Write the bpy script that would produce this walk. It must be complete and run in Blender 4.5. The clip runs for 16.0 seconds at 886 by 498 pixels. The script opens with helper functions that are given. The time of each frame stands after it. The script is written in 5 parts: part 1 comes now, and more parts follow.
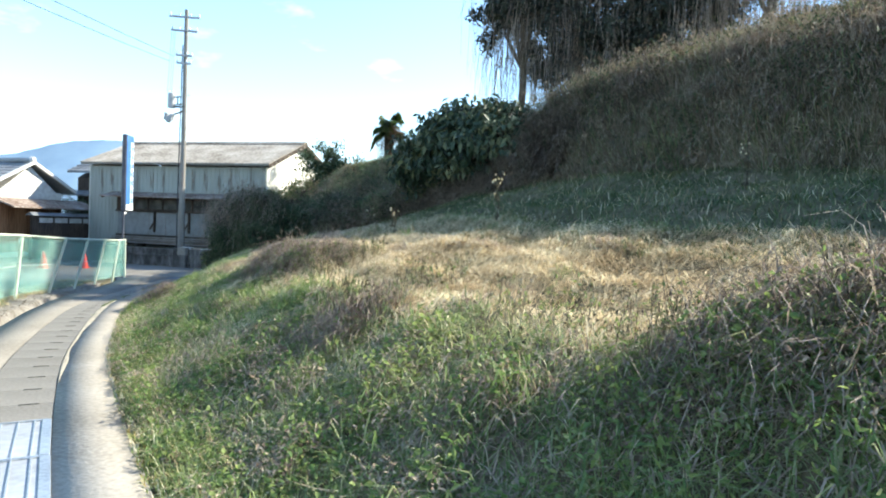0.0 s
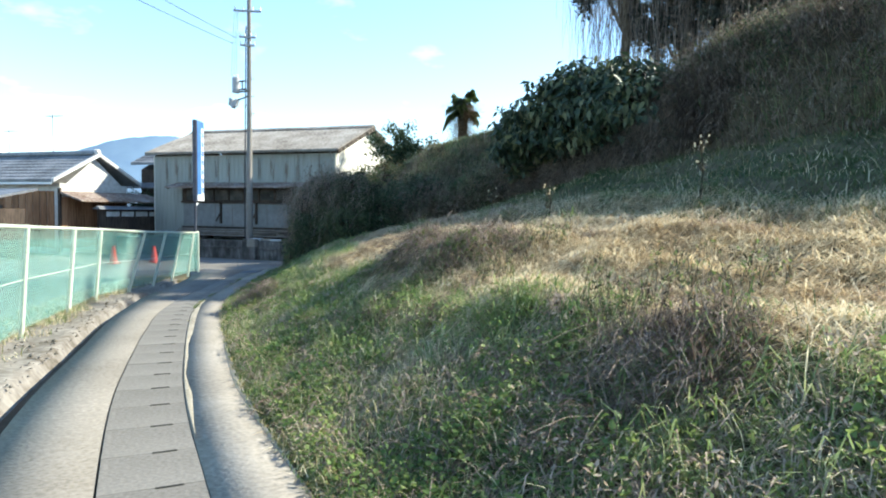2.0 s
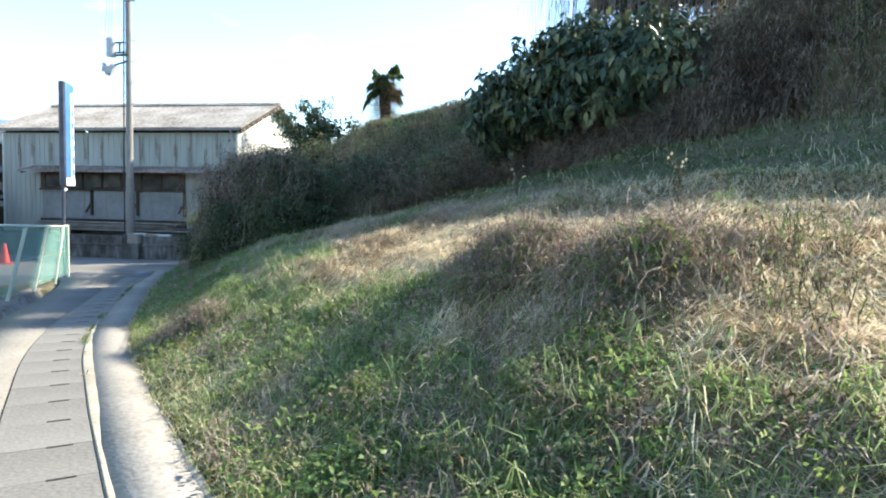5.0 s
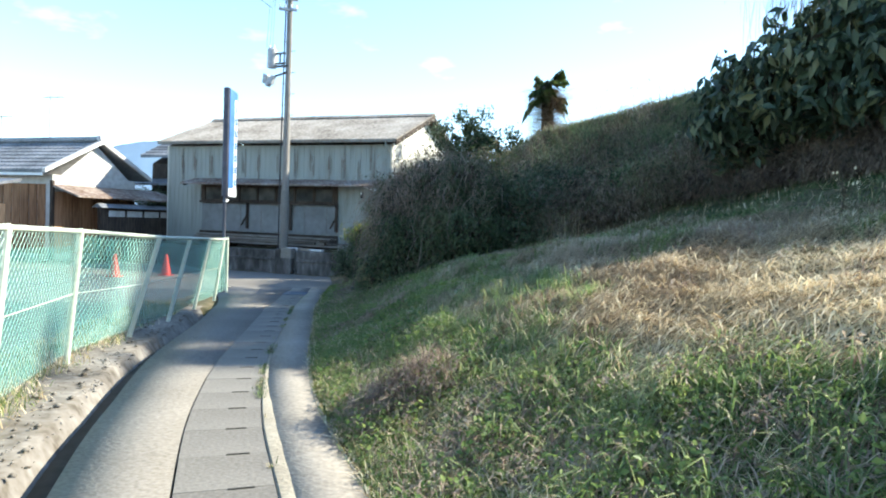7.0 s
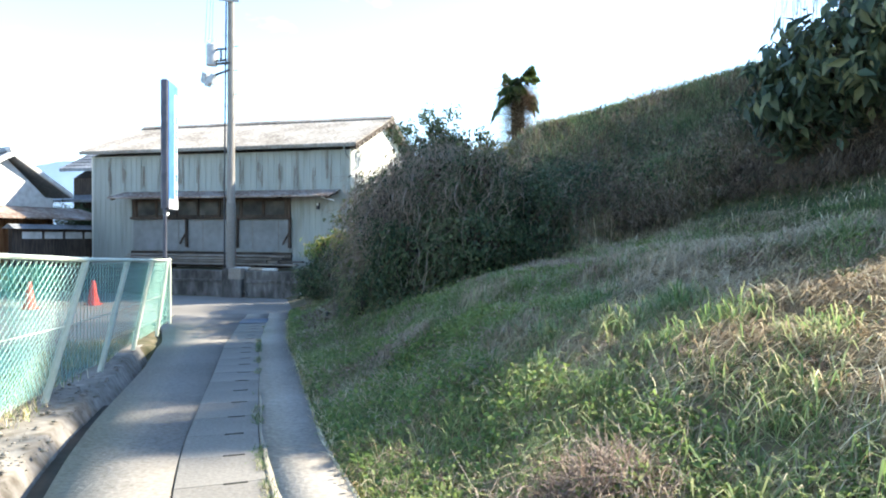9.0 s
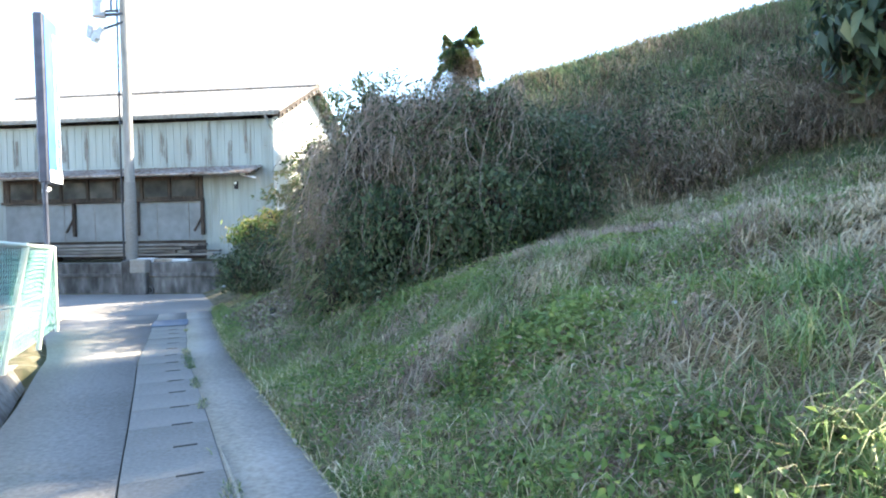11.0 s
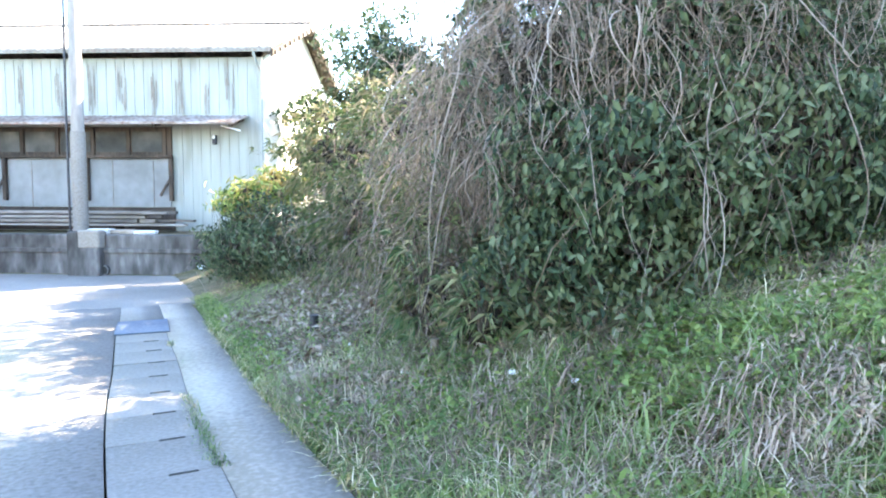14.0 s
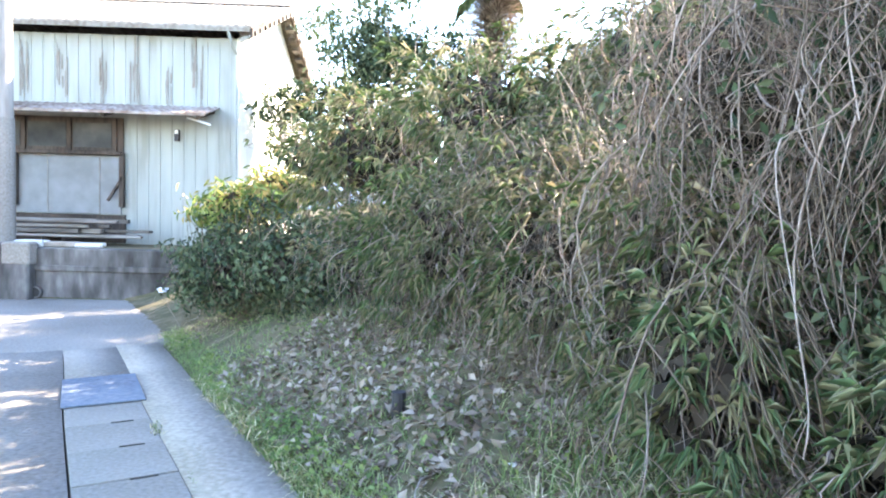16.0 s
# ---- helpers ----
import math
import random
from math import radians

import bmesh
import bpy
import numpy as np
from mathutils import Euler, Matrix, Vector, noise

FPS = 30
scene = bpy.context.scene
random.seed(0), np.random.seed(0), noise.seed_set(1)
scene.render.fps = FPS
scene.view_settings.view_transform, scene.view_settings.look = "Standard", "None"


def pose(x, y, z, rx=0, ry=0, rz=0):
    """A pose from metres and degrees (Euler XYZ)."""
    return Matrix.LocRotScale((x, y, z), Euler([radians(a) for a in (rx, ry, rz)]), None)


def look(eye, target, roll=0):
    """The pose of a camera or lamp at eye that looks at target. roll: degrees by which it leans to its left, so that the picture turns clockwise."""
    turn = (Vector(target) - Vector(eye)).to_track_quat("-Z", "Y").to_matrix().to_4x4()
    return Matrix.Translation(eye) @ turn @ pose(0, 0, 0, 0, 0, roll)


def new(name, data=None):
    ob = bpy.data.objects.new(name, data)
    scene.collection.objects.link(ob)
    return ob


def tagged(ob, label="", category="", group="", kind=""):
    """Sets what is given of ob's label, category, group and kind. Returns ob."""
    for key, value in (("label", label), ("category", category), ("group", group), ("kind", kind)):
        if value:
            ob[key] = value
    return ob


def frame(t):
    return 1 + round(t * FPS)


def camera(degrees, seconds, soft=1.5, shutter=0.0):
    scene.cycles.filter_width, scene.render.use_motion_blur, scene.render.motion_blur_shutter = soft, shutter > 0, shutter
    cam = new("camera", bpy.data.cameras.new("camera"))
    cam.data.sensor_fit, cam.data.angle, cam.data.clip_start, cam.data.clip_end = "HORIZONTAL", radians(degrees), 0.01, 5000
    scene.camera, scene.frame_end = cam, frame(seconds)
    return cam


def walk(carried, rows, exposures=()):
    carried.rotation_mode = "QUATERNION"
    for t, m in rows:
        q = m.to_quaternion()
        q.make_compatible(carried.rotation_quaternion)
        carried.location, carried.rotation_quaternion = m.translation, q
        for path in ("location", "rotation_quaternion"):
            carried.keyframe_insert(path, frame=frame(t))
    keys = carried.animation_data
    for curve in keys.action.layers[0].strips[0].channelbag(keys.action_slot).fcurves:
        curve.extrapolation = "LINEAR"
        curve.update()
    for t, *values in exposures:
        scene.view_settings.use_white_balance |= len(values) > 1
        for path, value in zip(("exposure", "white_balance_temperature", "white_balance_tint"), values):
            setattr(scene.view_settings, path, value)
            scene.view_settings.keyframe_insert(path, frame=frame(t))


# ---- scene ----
cam = camera(67.2, 16.0, soft=2.0)
PATH = [
    (0, (5.192, -3.774, 2.04), (4.631, -1.855, 1.973), 2.2),
    (0.5, (4.571, -3.47, 2.006), (3.919, -1.582, 1.902), 2.7),
    (1, (4.01, -3.056, 1.995), (3.309, -1.187, 1.868), 1.7),
    (1.5, (3.418, -2.717, 1.964), (2.673, -0.864, 1.859), 1.1),
    (2, (2.902, -2.208, 1.929), (2.214, -0.334, 1.817), 0.8),
    (2.5, (2.361, -1.787, 1.909), (1.719, 0.104, 1.8), 0.5),
    (3, (1.842, -1.241, 1.889), (1.226, 0.66, 1.787), -0.2),
    (3.5, (1.263, -0.782, 1.849), (0.653, 1.119, 1.73), -0.5),
    (3.7, (1.097, -0.56, 1.834), (0.502, 1.346, 1.71), -0.8),
    (5.8, (-0.921, 1.48, 1.754), (-1.174, 3.46, 1.624), 2.3),
    (6, (-1.136, 1.681, 1.739), (-1.426, 3.654, 1.597), 2.7),
    (6.5, (-1.636, 2.215, 1.717), (-2.153, 4.143, 1.589), 2.5),
    (7, (-2.07, 2.772, 1.71), (-2.777, 4.641, 1.63), 2.1),
    (7.5, (-2.501, 3.278, 1.67), (-3.131, 5.176, 1.637), 1.4),
    (8, (-2.951, 3.806, 1.658), (-3.582, 5.704, 1.63), 0.7),
    (8.2, (-3.149, 3.981, 1.675), (-3.751, 5.888, 1.647), 0.5),
    (10.3, (-5.124, 6.186, 1.392), (-5.469, 8.155, 1.335), -0.8),
    (10.5, (-5.273, 6.446, 1.371), (-5.557, 8.424, 1.306), -1.1),
    (11, (-5.73, 7.006, 1.355), (-5.99, 8.987, 1.279), -1.0),
    (11.5, (-6.1, 7.597, 1.349), (-6.317, 9.583, 1.262), -0.7),
    (12, (-6.573, 8.156, 1.323), (-6.737, 10.146, 1.222), -0.2),
    (12.5, (-6.912, 8.763, 1.301), (-6.993, 10.756, 1.157), -0.0),
    (13, (-7.305, 9.317, 1.296), (-7.258, 11.308, 1.112), 0.6),
    (13.5, (-7.647, 9.933, 1.294), (-7.725, 11.922, 1.092), 0.4),
    (14, (-8.068, 10.511, 1.255), (-8.196, 12.501, 1.101), 0.3),
    (14.5, (-8.411, 11.118, 1.247), (-8.55, 13.107, 1.079), -0.8),
    (15, (-8.875, 11.647, 1.263), (-9.037, 13.632, 1.082), -0.8),
    (15.5, (-9.191, 12.278, 1.257), (-9.274, 14.269, 1.089), -0.0),
    (16, (-9.648, 12.875, 1.215), (-9.599, 14.872, 1.105), 1.6),
]
walk(cam, [(t, look(eye, target, roll)) for t, eye, target, roll in PATH],
     exposures=[(0, 1.65, 6800, 3), (2, 1.45, 6650, 2), (3.5, 1.48, 6600, 1), (6.0, 1.95, 6800, 8), (7.5, 1.55, 6650, 2), (9, 2.1, 6850, 7), (11, 2.88, 7100, 9), (12.5, 3.55, 7250, 11), (13.4, 3.95, 7450, 12), (14.4, 3.95, 7450, 13), (16, 3.85, 7650, 16)])

# ---- world, sun, exposure ----
SUN_AZ, SUN_EL = 38.0, 33.8          # degrees: from +x towards +y, and above the horizon
world = bpy.data.worlds.new("sky_world")
scene.world = world
world.use_nodes = True
wn, wl = world.node_tree.nodes, world.node_tree.links
sky = wn.new("ShaderNodeTexSky")
sky.sky_type = 'NISHITA'
sky.sun_disc = False
sky.sun_elevation = radians(SUN_EL)
sky.sun_rotation = radians(90 - SUN_AZ)
sky.air_density, sky.dust_density, sky.ozone_density = 1.0, 0.1, 4.0
wn["Background"].inputs["Strength"].default_value = 0.15
wco = wn.new("ShaderNodeTexCoord")
wmap = wn.new("ShaderNodeMapping")
wmap.inputs["Scale"].default_value = (1.0, 1.0, 2.4)
cloud = wn.new("ShaderNodeTexNoise")
cloud.inputs["Scale"].default_value, cloud.inputs["Detail"].default_value = 8.0, 5.0
puff = wn.new("ShaderNodeValToRGB")
puff.color_ramp.elements[0].position, puff.color_ramp.elements[0].color = .61, (0, 0, 0, 1)
puff.color_ramp.elements[1].position, puff.color_ramp.elements[1].color = .82, (1.9, 1.5, 1.2, 1)
both = wn.new("ShaderNodeVectorMath")
wl.new(wco.outputs["Generated"], wmap.inputs["Vector"])
wl.new(wmap.outputs["Vector"], cloud.inputs["Vector"])
wl.new(cloud.outputs["Fac"], puff.inputs["Fac"])
wl.new(sky.outputs["Color"], both.inputs[0])
wl.new(puff.outputs["Color"], both.inputs[1])
wl.new(both.outputs[0], wn["Background"].inputs["Color"])

sun = new("sun", bpy.data.lights.new("sun", 'SUN'))
sun.data.energy = 4.4
sun.data.angle = radians(0.6)
sun.data.color = (1.0, 0.93, 0.82)
to_sun = Vector((math.cos(radians(SUN_EL)) * math.cos(radians(SUN_AZ)), math.cos(radians(SUN_EL)) * math.sin(radians(SUN_AZ)), math.sin(radians(SUN_EL))))
sun.matrix_world = look(to_sun * 60, (0, 0, 0))
R = np.random.RandomState(7)


# ---- materials ----
def material(name, colors, scale=6.0, rough=0.85, metal=0.0, bump=0.3, detail=8.0, big=0.6, island=0.0, objrand=0.0, through_light=0.0, stretch=(1, 1, 1), spec=0.3):
    """A surface of two to four colours mixed by fine and coarse noise, with relief."""
    m = bpy.data.materials.new(name)
    m.use_nodes = True
    n, l = m.node_tree.nodes, m.node_tree.links
    b = n["Principled BSDF"]
    co = n.new("ShaderNodeTexCoord")
    mp = n.new("ShaderNodeMapping")
    mp.inputs["Scale"].default_value = stretch
    l.new(co.outputs["Object"], mp.inputs["Vector"])
    fine = n.new("ShaderNodeTexNoise")
    fine.inputs["Scale"].default_value, fine.inputs["Detail"].default_value = scale, detail
    coarse = n.new("ShaderNodeTexNoise")
    coarse.inputs["Scale"].default_value, coarse.inputs["Detail"].default_value = big, 4.0
    l.new(mp.outputs["Vector"], fine.inputs["Vector"])
    l.new(mp.outputs["Vector"], coarse.inputs["Vector"])
    mix = n.new("ShaderNodeMath")
    mix.operation = 'ADD'
    l.new(fine.outputs["Fac"], mix.inputs[0])
    l.new(coarse.outputs["Fac"], mix.inputs[1])
    half = n.new("ShaderNodeMath")
    half.operation = 'MULTIPLY_ADD'
    half.inputs[1].default_value, half.inputs[2].default_value = 1.0, -0.5
    l.new(mix.outputs[0], half.inputs[0])
    last = half.outputs[0]
    if island or objrand:
        src = n.new("ShaderNodeNewGeometry").outputs["Random Per Island"] if island else n.new("ShaderNodeObjectInfo").outputs["Random"]
        k = n.new("ShaderNodeMath")
        k.operation = 'MULTIPLY_ADD'
        k.inputs[1].default_value, k.inputs[2].default_value = (island or objrand), -(island or objrand) / 2
        l.new(src, k.inputs[0])
        a = n.new("ShaderNodeMath")
        a.operation = 'ADD'
        l.new(last, a.inputs[0])
        l.new(k.outputs[0], a.inputs[1])
        last = a.outputs[0]
    ramp = n.new("ShaderNodeValToRGB")
    e = ramp.color_ramp.elements
    while len(e) < len(colors):
        e.new(0.5)
    for i, c in enumerate(colors):
        e[i].position = 0.25 + 0.5 * i / max(1, len(colors) - 1)
        e[i].color = (*c, 1)
    l.new(last, ramp.inputs["Fac"])
    l.new(ramp.outputs["Color"], b.inputs["Base Color"])
    b.inputs["Roughness"].default_value, b.inputs["Metallic"].default_value = rough, metal
    b.inputs["Specular IOR Level"].default_value = spec
    if bump:
        bp = n.new("ShaderNodeBump")
        bp.inputs["Strength"].default_value, bp.inputs["Distance"].default_value = bump, 0.02
        l.new(fine.outputs["Fac"], bp.inputs["Height"])
        l.new(bp.outputs["Normal"], b.inputs["Normal"])
    if through_light:
        tr = n.new("ShaderNodeBsdfTranslucent")
        l.new(ramp.outputs["Color"], tr.inputs["Color"])
        ms = n.new("ShaderNodeMixShader")
        ms.inputs["Fac"].default_value = through_light
        l.new(b.outputs[0], ms.inputs[1])
        l.new(tr.outputs[0], ms.inputs[2])
        l.new(ms.outputs[0], n["Material Output"].inputs["Surface"])
    return m


M_CONC = material("concrete_grey", [(.132, .121, .105), (.175, .162, .142), (.206, .192, .171), (.246, .23, .207)], 30, .9, 0, .3, 10, .45)
M_SLAB = material("concrete_cover", [(.138, .127, .111), (.182, .169, .149), (.222, .207, .184)], 34, .9, 0, .3, 10, .6, objrand=.16)
M_STRIP = material("concrete_pale", [(.175, .158, .132), (.238, .217, .186), (.3, .277, .242)], 26, .9, 0, .3, 10, .6)
M_OLDWALL = material("concrete_stained", [(.035, .032, .028), (.07, .066, .06), (.115, .108, .1), (.19, .182, .17)], 5, .95, 0, .5, 12, .9, stretch=(1, 1, .35))
M_ASPH = material("asphalt_worn", [(.1, .102, .1), (.15, .152, .15), (.2, .2, .195)], 40, .9, 0, .4, 8, .3)
# Near-black that puts the shade of gaps and hollows into the colour.
M_RECESS = material("recess_shade", [(.02, .02, .017), (.05, .045, .04)], 6, .9, 0, .4)
M_DIRT = material("dirt_shoulder", [(.10, .084, .064), (.165, .146, .122), (.21, .19, .165), (.27, .248, .218)], 9, .95, 0, .45, 14, 1.6)
M_SAND = material("pale_sand", [(.23, .205, .162), (.29, .262, .208), (.345, .312, .25)], 30, .95, 0, .5, 10, 2)
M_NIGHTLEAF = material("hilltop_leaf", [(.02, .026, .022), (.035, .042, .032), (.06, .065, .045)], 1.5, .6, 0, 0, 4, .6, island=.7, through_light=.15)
M_GROUND = material("bank_soil", [(.045, .044, .022), (.075, .07, .034), (.118, .098, .058), (.18, .148, .098)], 5, .95, 0, .8, 12, .35)
M_STEEL = material("galvanised_steel", [(.32, .34, .36), (.45, .47, .49), (.55, .57, .58)], 30, .42, .7, .15)
M_BLUESTEEL = material("steel_plate", [(.072, .090, .117), (.108, .131, .162), (.149, .171, .198)], 20, .8, 0, .2, spec=.1)
M_POST = material("fence_paint_pale_green", [(.411, .464, .374), (.524, .569, .464), (.583, .614, .524)], 15, .55, 0, .1)
M_WIRE = material("fence_wire_green", [(.27, .43, .37), (.36, .52, .45)], 10, .5, .1, 0)
M_POLE = material("pole_concrete", [(.17, .155, .135), (.24, .222, .2), (.31, .29, .265)], 9, .85, 0, .2, 8, .8, stretch=(1, 1, .2))
M_DARKMETAL = material("dark_metal", [(.03, .03, .035), (.07, .07, .075)], 12, .5, .5, .1)
M_GREYMETAL = material("grey_equipment", [(.28, .29, .3), (.42, .43, .44)], 12, .5, .2, .1)
M_SHEET = material("pale_sheet_metal", [(.222, .232, .206), (.268, .286, .262), (.288, .31, .286), (.312, .33, .302)], 3, .6, .0, .2, 10, .9, stretch=(2.2, 1, .25))
M_PANEL = material("grey_wall_panel", [(.164, .168, .164), (.205, .212, .209), (.238, .246, .246)], 3, .8, 0, .15, 8, .9)
M_RUST = material("rust_streak", [(.15, .125, .098), (.205, .185, .158), (.245, .235, .21)], 14, .9, 0, .4, 12, 2, stretch=(1, 1, .3))
M_GABLE = material("cream_sheet", [(.540, .522, .450), (.630, .612, .540), (.702, .684, .612)], 4, .7, 0, .15, 8, .8, stretch=(1, 2, .3))
M_ROOF = material("weathered_slate_roof", [(.145, .126, .104), (.225, .2, .17), (.3, .273, .238), (.37, .345, .306)], 7, .9, 0, .4, 12, .7)
M_TIN = material("rusty_tin", [(.11, .066, .046), (.19, .135, .105), (.27, .22, .19), (.35, .31, .28)], 6, .75, .1, .3, 10, 1.2)
M_DKWOOD = material("dark_wood", [(.02, .016, .013), (.05, .037, .028), (.09, .065, .05)], 16, .85, 0, .4, 8, 1, stretch=(1, 1, .15))
M_WOOD = material("weathered_boards", [(.161, .078, .038), (.296, .150, .076), (.444, .240, .130)], 14, .85, 0, .4, 8, 1.1, stretch=(1, 1, .1), objrand=.3)
M_LUMBER = material("grey_lumber", [(.085, .072, .06), (.16, .14, .12), (.27, .245, .215)], 14, .9, 0, .4, 8, 1, stretch=(.1, 1, 1), objrand=.5)
M_PLASTER = material("white_plaster", [(.425, .408, .383), (.527, .518, .493), (.595, .586, .561)], 5, .8, 0, .1, 8, .7)
M_TILE = material("grey_roof_tile", [(.090, .094, .101), (.165, .173, .184), (.247, .255, .270)], 10, .5, 0, .2, 8, .8, objrand=.4)
M_REDTILE = material("orange_roof_tile", [(.38, .1, .04), (.55, .17, .07), (.65, .25, .11)], 8, .6, 0, .2, objrand=.3)
M_BLUE = material("sign_blue", [(.033, .110, .303), (.050, .149, .363), (.072, .182, .396)], 3, .35, 0, .05, 6, .9)
M_SIGNWHITE = material("sign_white", [(.7, .73, .75), (.82, .84, .85)], 4, .4, 0, .05)
M_SIGNEDGE = material("sign_edge_dark", [(.05, .055, .07), (.1, .105, .13)], 5, .5, .3, .1)
M_CONE = material("cone_red", [(.62, .05, .03), (.75, .08, .05)], 5, .5, 0, .05)
M_GLASSDARK = material("old_window_pane", [(.03, .03, .028), (.06, .06, .055), (.11, .105, .095)], 2, .7, 0, .02, 6, 1.5, spec=.15)
M_BARK = material("bark", [(.06, .045, .03), (.13, .1, .07), (.2, .16, .12)], 18, .95, 0, .8, 10, 2, stretch=(1, 1, .3))
M_VINE = material("dry_vine", [(.14, .104, .082), (.235, .185, .15), (.35, .29, .245)], 18, .9, 0, .3, 6, 2, island=.5)
M_STRAW = material("dry_grass", [(.42, .31, .175), (.64, .505, .31), (.8, .66, .43), (.86, .77, .54)], 1.5, .8, 0, 0, 4, .5, island=.7, through_light=.4)
M_BROWN = material("dead_brown_grass", [(.180, .126, .096), (.300, .216, .162), (.432, .330, .252), (.540, .432, .336)], 1.5, .85, 0, 0, 4, .5, island=.7, through_light=.35)
M_GRASS = material("green_grass", [(.100, .162, .054), (.157, .236, .081), (.229, .311, .115), (.358, .392, .189)], 1.2, .6, 0, 0, 4, .4, island=.6, through_light=.48)
M_WEED = material("weed_leaf", [(.096, .163, .052), (.165, .247, .072), (.262, .325, .104)], 1.2, .5, 0, 0, 4, .5, island=.6, through_light=.48)
M_BRIGHT = material("bright_weed_leaf", [(.085, .136, .038), (.145, .212, .055), (.212, .272, .076), (.281, .315, .111)], 1.2, .5, 0, 0, 4, .5, island=.6, through_light=.45)
M_LEAF = material("shrub_leaf", [(.02, .038, .02), (.038, .065, .029), (.06, .09, .041), (.105, .13, .07)], 1.5, .6, 0, 0, 4, .6, island=.7, through_light=.15, spec=.2)
M_BIGLEAF = material("broad_leaf_dark", [(.029, .052, .032), (.046, .076, .045), (.075, .103, .054), (.160, .173, .086)], 1.5, .45, 0, 0, 4, .7, island=.6, through_light=.2)
M_YLEAF = material("yellow_green_leaf", [(.07, .12, .03), (.13, .19, .045), (.22, .28, .075), (.32, .25, .09)], 2, .5, 0, 0, 4, .8, island=.7, through_light=.3)
M_BAMBOO = material("bamboo_grass_leaf", [(.07, .118, .042), (.12, .178, .064), (.2, .226, .1), (.34, .29, .175)], 1.6, .5, 0, 0, 4, .6, island=.7, through_light=.2)
M_SHADECORE = material("shade_core_leaf", [(.022, .018, .013), (.04, .032, .023), (.065, .052, .038)], 3, .95, 0, 0, 4, .8, island=.6)
M_LONG = material("long_grass", [(.12, .2, .07), (.2, .3, .1), (.3, .38, .15), (.46, .46, .24)], 1.2, .5, 0, 0, 4, .4, island=.6, through_light=.45)
M_PALEBLOOM = material("pale_bloom", [(.2, .23, .11), (.32, .34, .17), (.45, .45, .26)], 3, .7, 0, 0, 4, .8, island=.5, through_light=.2)
# Green grass with the upper slope's shade mixed into its colour.
M_SHADEGRASS = material("shaded_turf", [(.05, .085, .03), (.08, .125, .042), (.12, .165, .06), (.2, .2, .1)], 1.2, .6, 0, 0, 4, .9, island=.6, through_light=.3)
M_TAN = material("tan_dead_grass", [(.24, .175, .11), (.36, .275, .175), (.47, .375, .25), (.56, .47, .33)], 1.5, .8, 0, 0, 4, .5, island=.7, through_light=.35)
M_DEADWEED = material("withered_weed", [(.06, .052, .034), (.11, .096, .06), (.18, .15, .1), (.25, .22, .15)], 1.5, .8, 0, 0, 4, .6, island=.7, through_light=.2)
# The dead brown grass again, darkened for the shade on the upper bank.
M_SHADEBROWN = material("shaded_dead_grass", [(.092, .068, .05), (.165, .124, .092), (.26, .2, .15), (.39, .32, .24)], 1.5, .85, 0, 0, 4, .5, island=.7, through_light=.25)
M_LITTER = material("fallen_leaf", [(.12, .09, .068), (.21, .17, .13), (.34, .285, .23)], 3, .9, 0, 0, 4, 1, island=.7)
M_SASA = material("green_bamboo_leaf", [(.08, .145, .066), (.135, .215, .095), (.205, .285, .125), (.38, .355, .205)], 1.6, .5, 0, 0, 4, .6, island=.7, through_light=.35)
M_PALM = material("palm_frond", [(.045, .081, .027), (.090, .144, .045), (.162, .198, .072)], 3, .5, 0, 0, 4, 1, island=.5, through_light=.2)
# Blue air haze is mixed into the hill's own colour.
M_HILL = material("hazed_wooded_hill", [(.12, .19, .28), (.14, .22, .31), (.16, .24, .33)], .02, 1, 0, 0, 6, .004)


# ---- mesh helpers ----
def npmesh(name, v, f, mat):
    """A mesh from vertex and triangle or quad arrays."""
    v, f = np.asarray(v, np.float32), np.asarray(f, np.int32)
    me = bpy.data.meshes.new(name)
    k = f.shape[1]
    me.vertices.add(len(v))
    me.vertices.foreach_set("co", v.ravel())
    me.loops.add(f.size)
    me.loops.foreach_set("vertex_index", f.ravel())
    me.polygons.add(len(f))
    me.polygons.foreach_set("loop_start", np.arange(0, f.size, k, dtype=np.int32))
    me.update(calc_edges=True)
    me.materials.append(mat)
    return me


def part(name, bm, mat, parent=None, label=""):
    """One mesh object from a bmesh, under a thing or a part."""
    me = bpy.data.meshes.new(name)
    bmesh.ops.recalc_face_normals(bm, faces=bm.faces)
    bm.to_mesh(me)
    bm.free()
    me.materials.append(mat)
    ob = new(name, me)
    if parent is not None:
        ob.parent = parent
    if label:
        tagged(ob, label)
    return ob


def empty(name, at_, label, category, group="", kind="", rz=0.0):
    ob = new(name)
    ob.matrix_world = pose(*at_, 0, 0, rz)
    return tagged(ob, label, category, group, kind)


def box(bm, c, s, rz=0.0, rx=0.0, ry=0.0, bevel=0.0):
    r = bmesh.ops.create_cube(bm, size=1.0)
    m = pose(*c, rx, ry, rz) @ Matrix.Diagonal((*s, 1))
    bmesh.ops.transform(bm, matrix=m, verts=r["verts"])
    if bevel:
        edges = {e for v in r["verts"] for e in v.link_edges}
        bmesh.ops.bevel(bm, geom=list(edges), offset=bevel, segments=1, affect='EDGES')
    return bm


def boxed(c, s, rz=0.0, rx=0.0, ry=0.0, bevel=0.0):
    return box(bmesh.new(), c, s, rz, rx, ry, bevel)


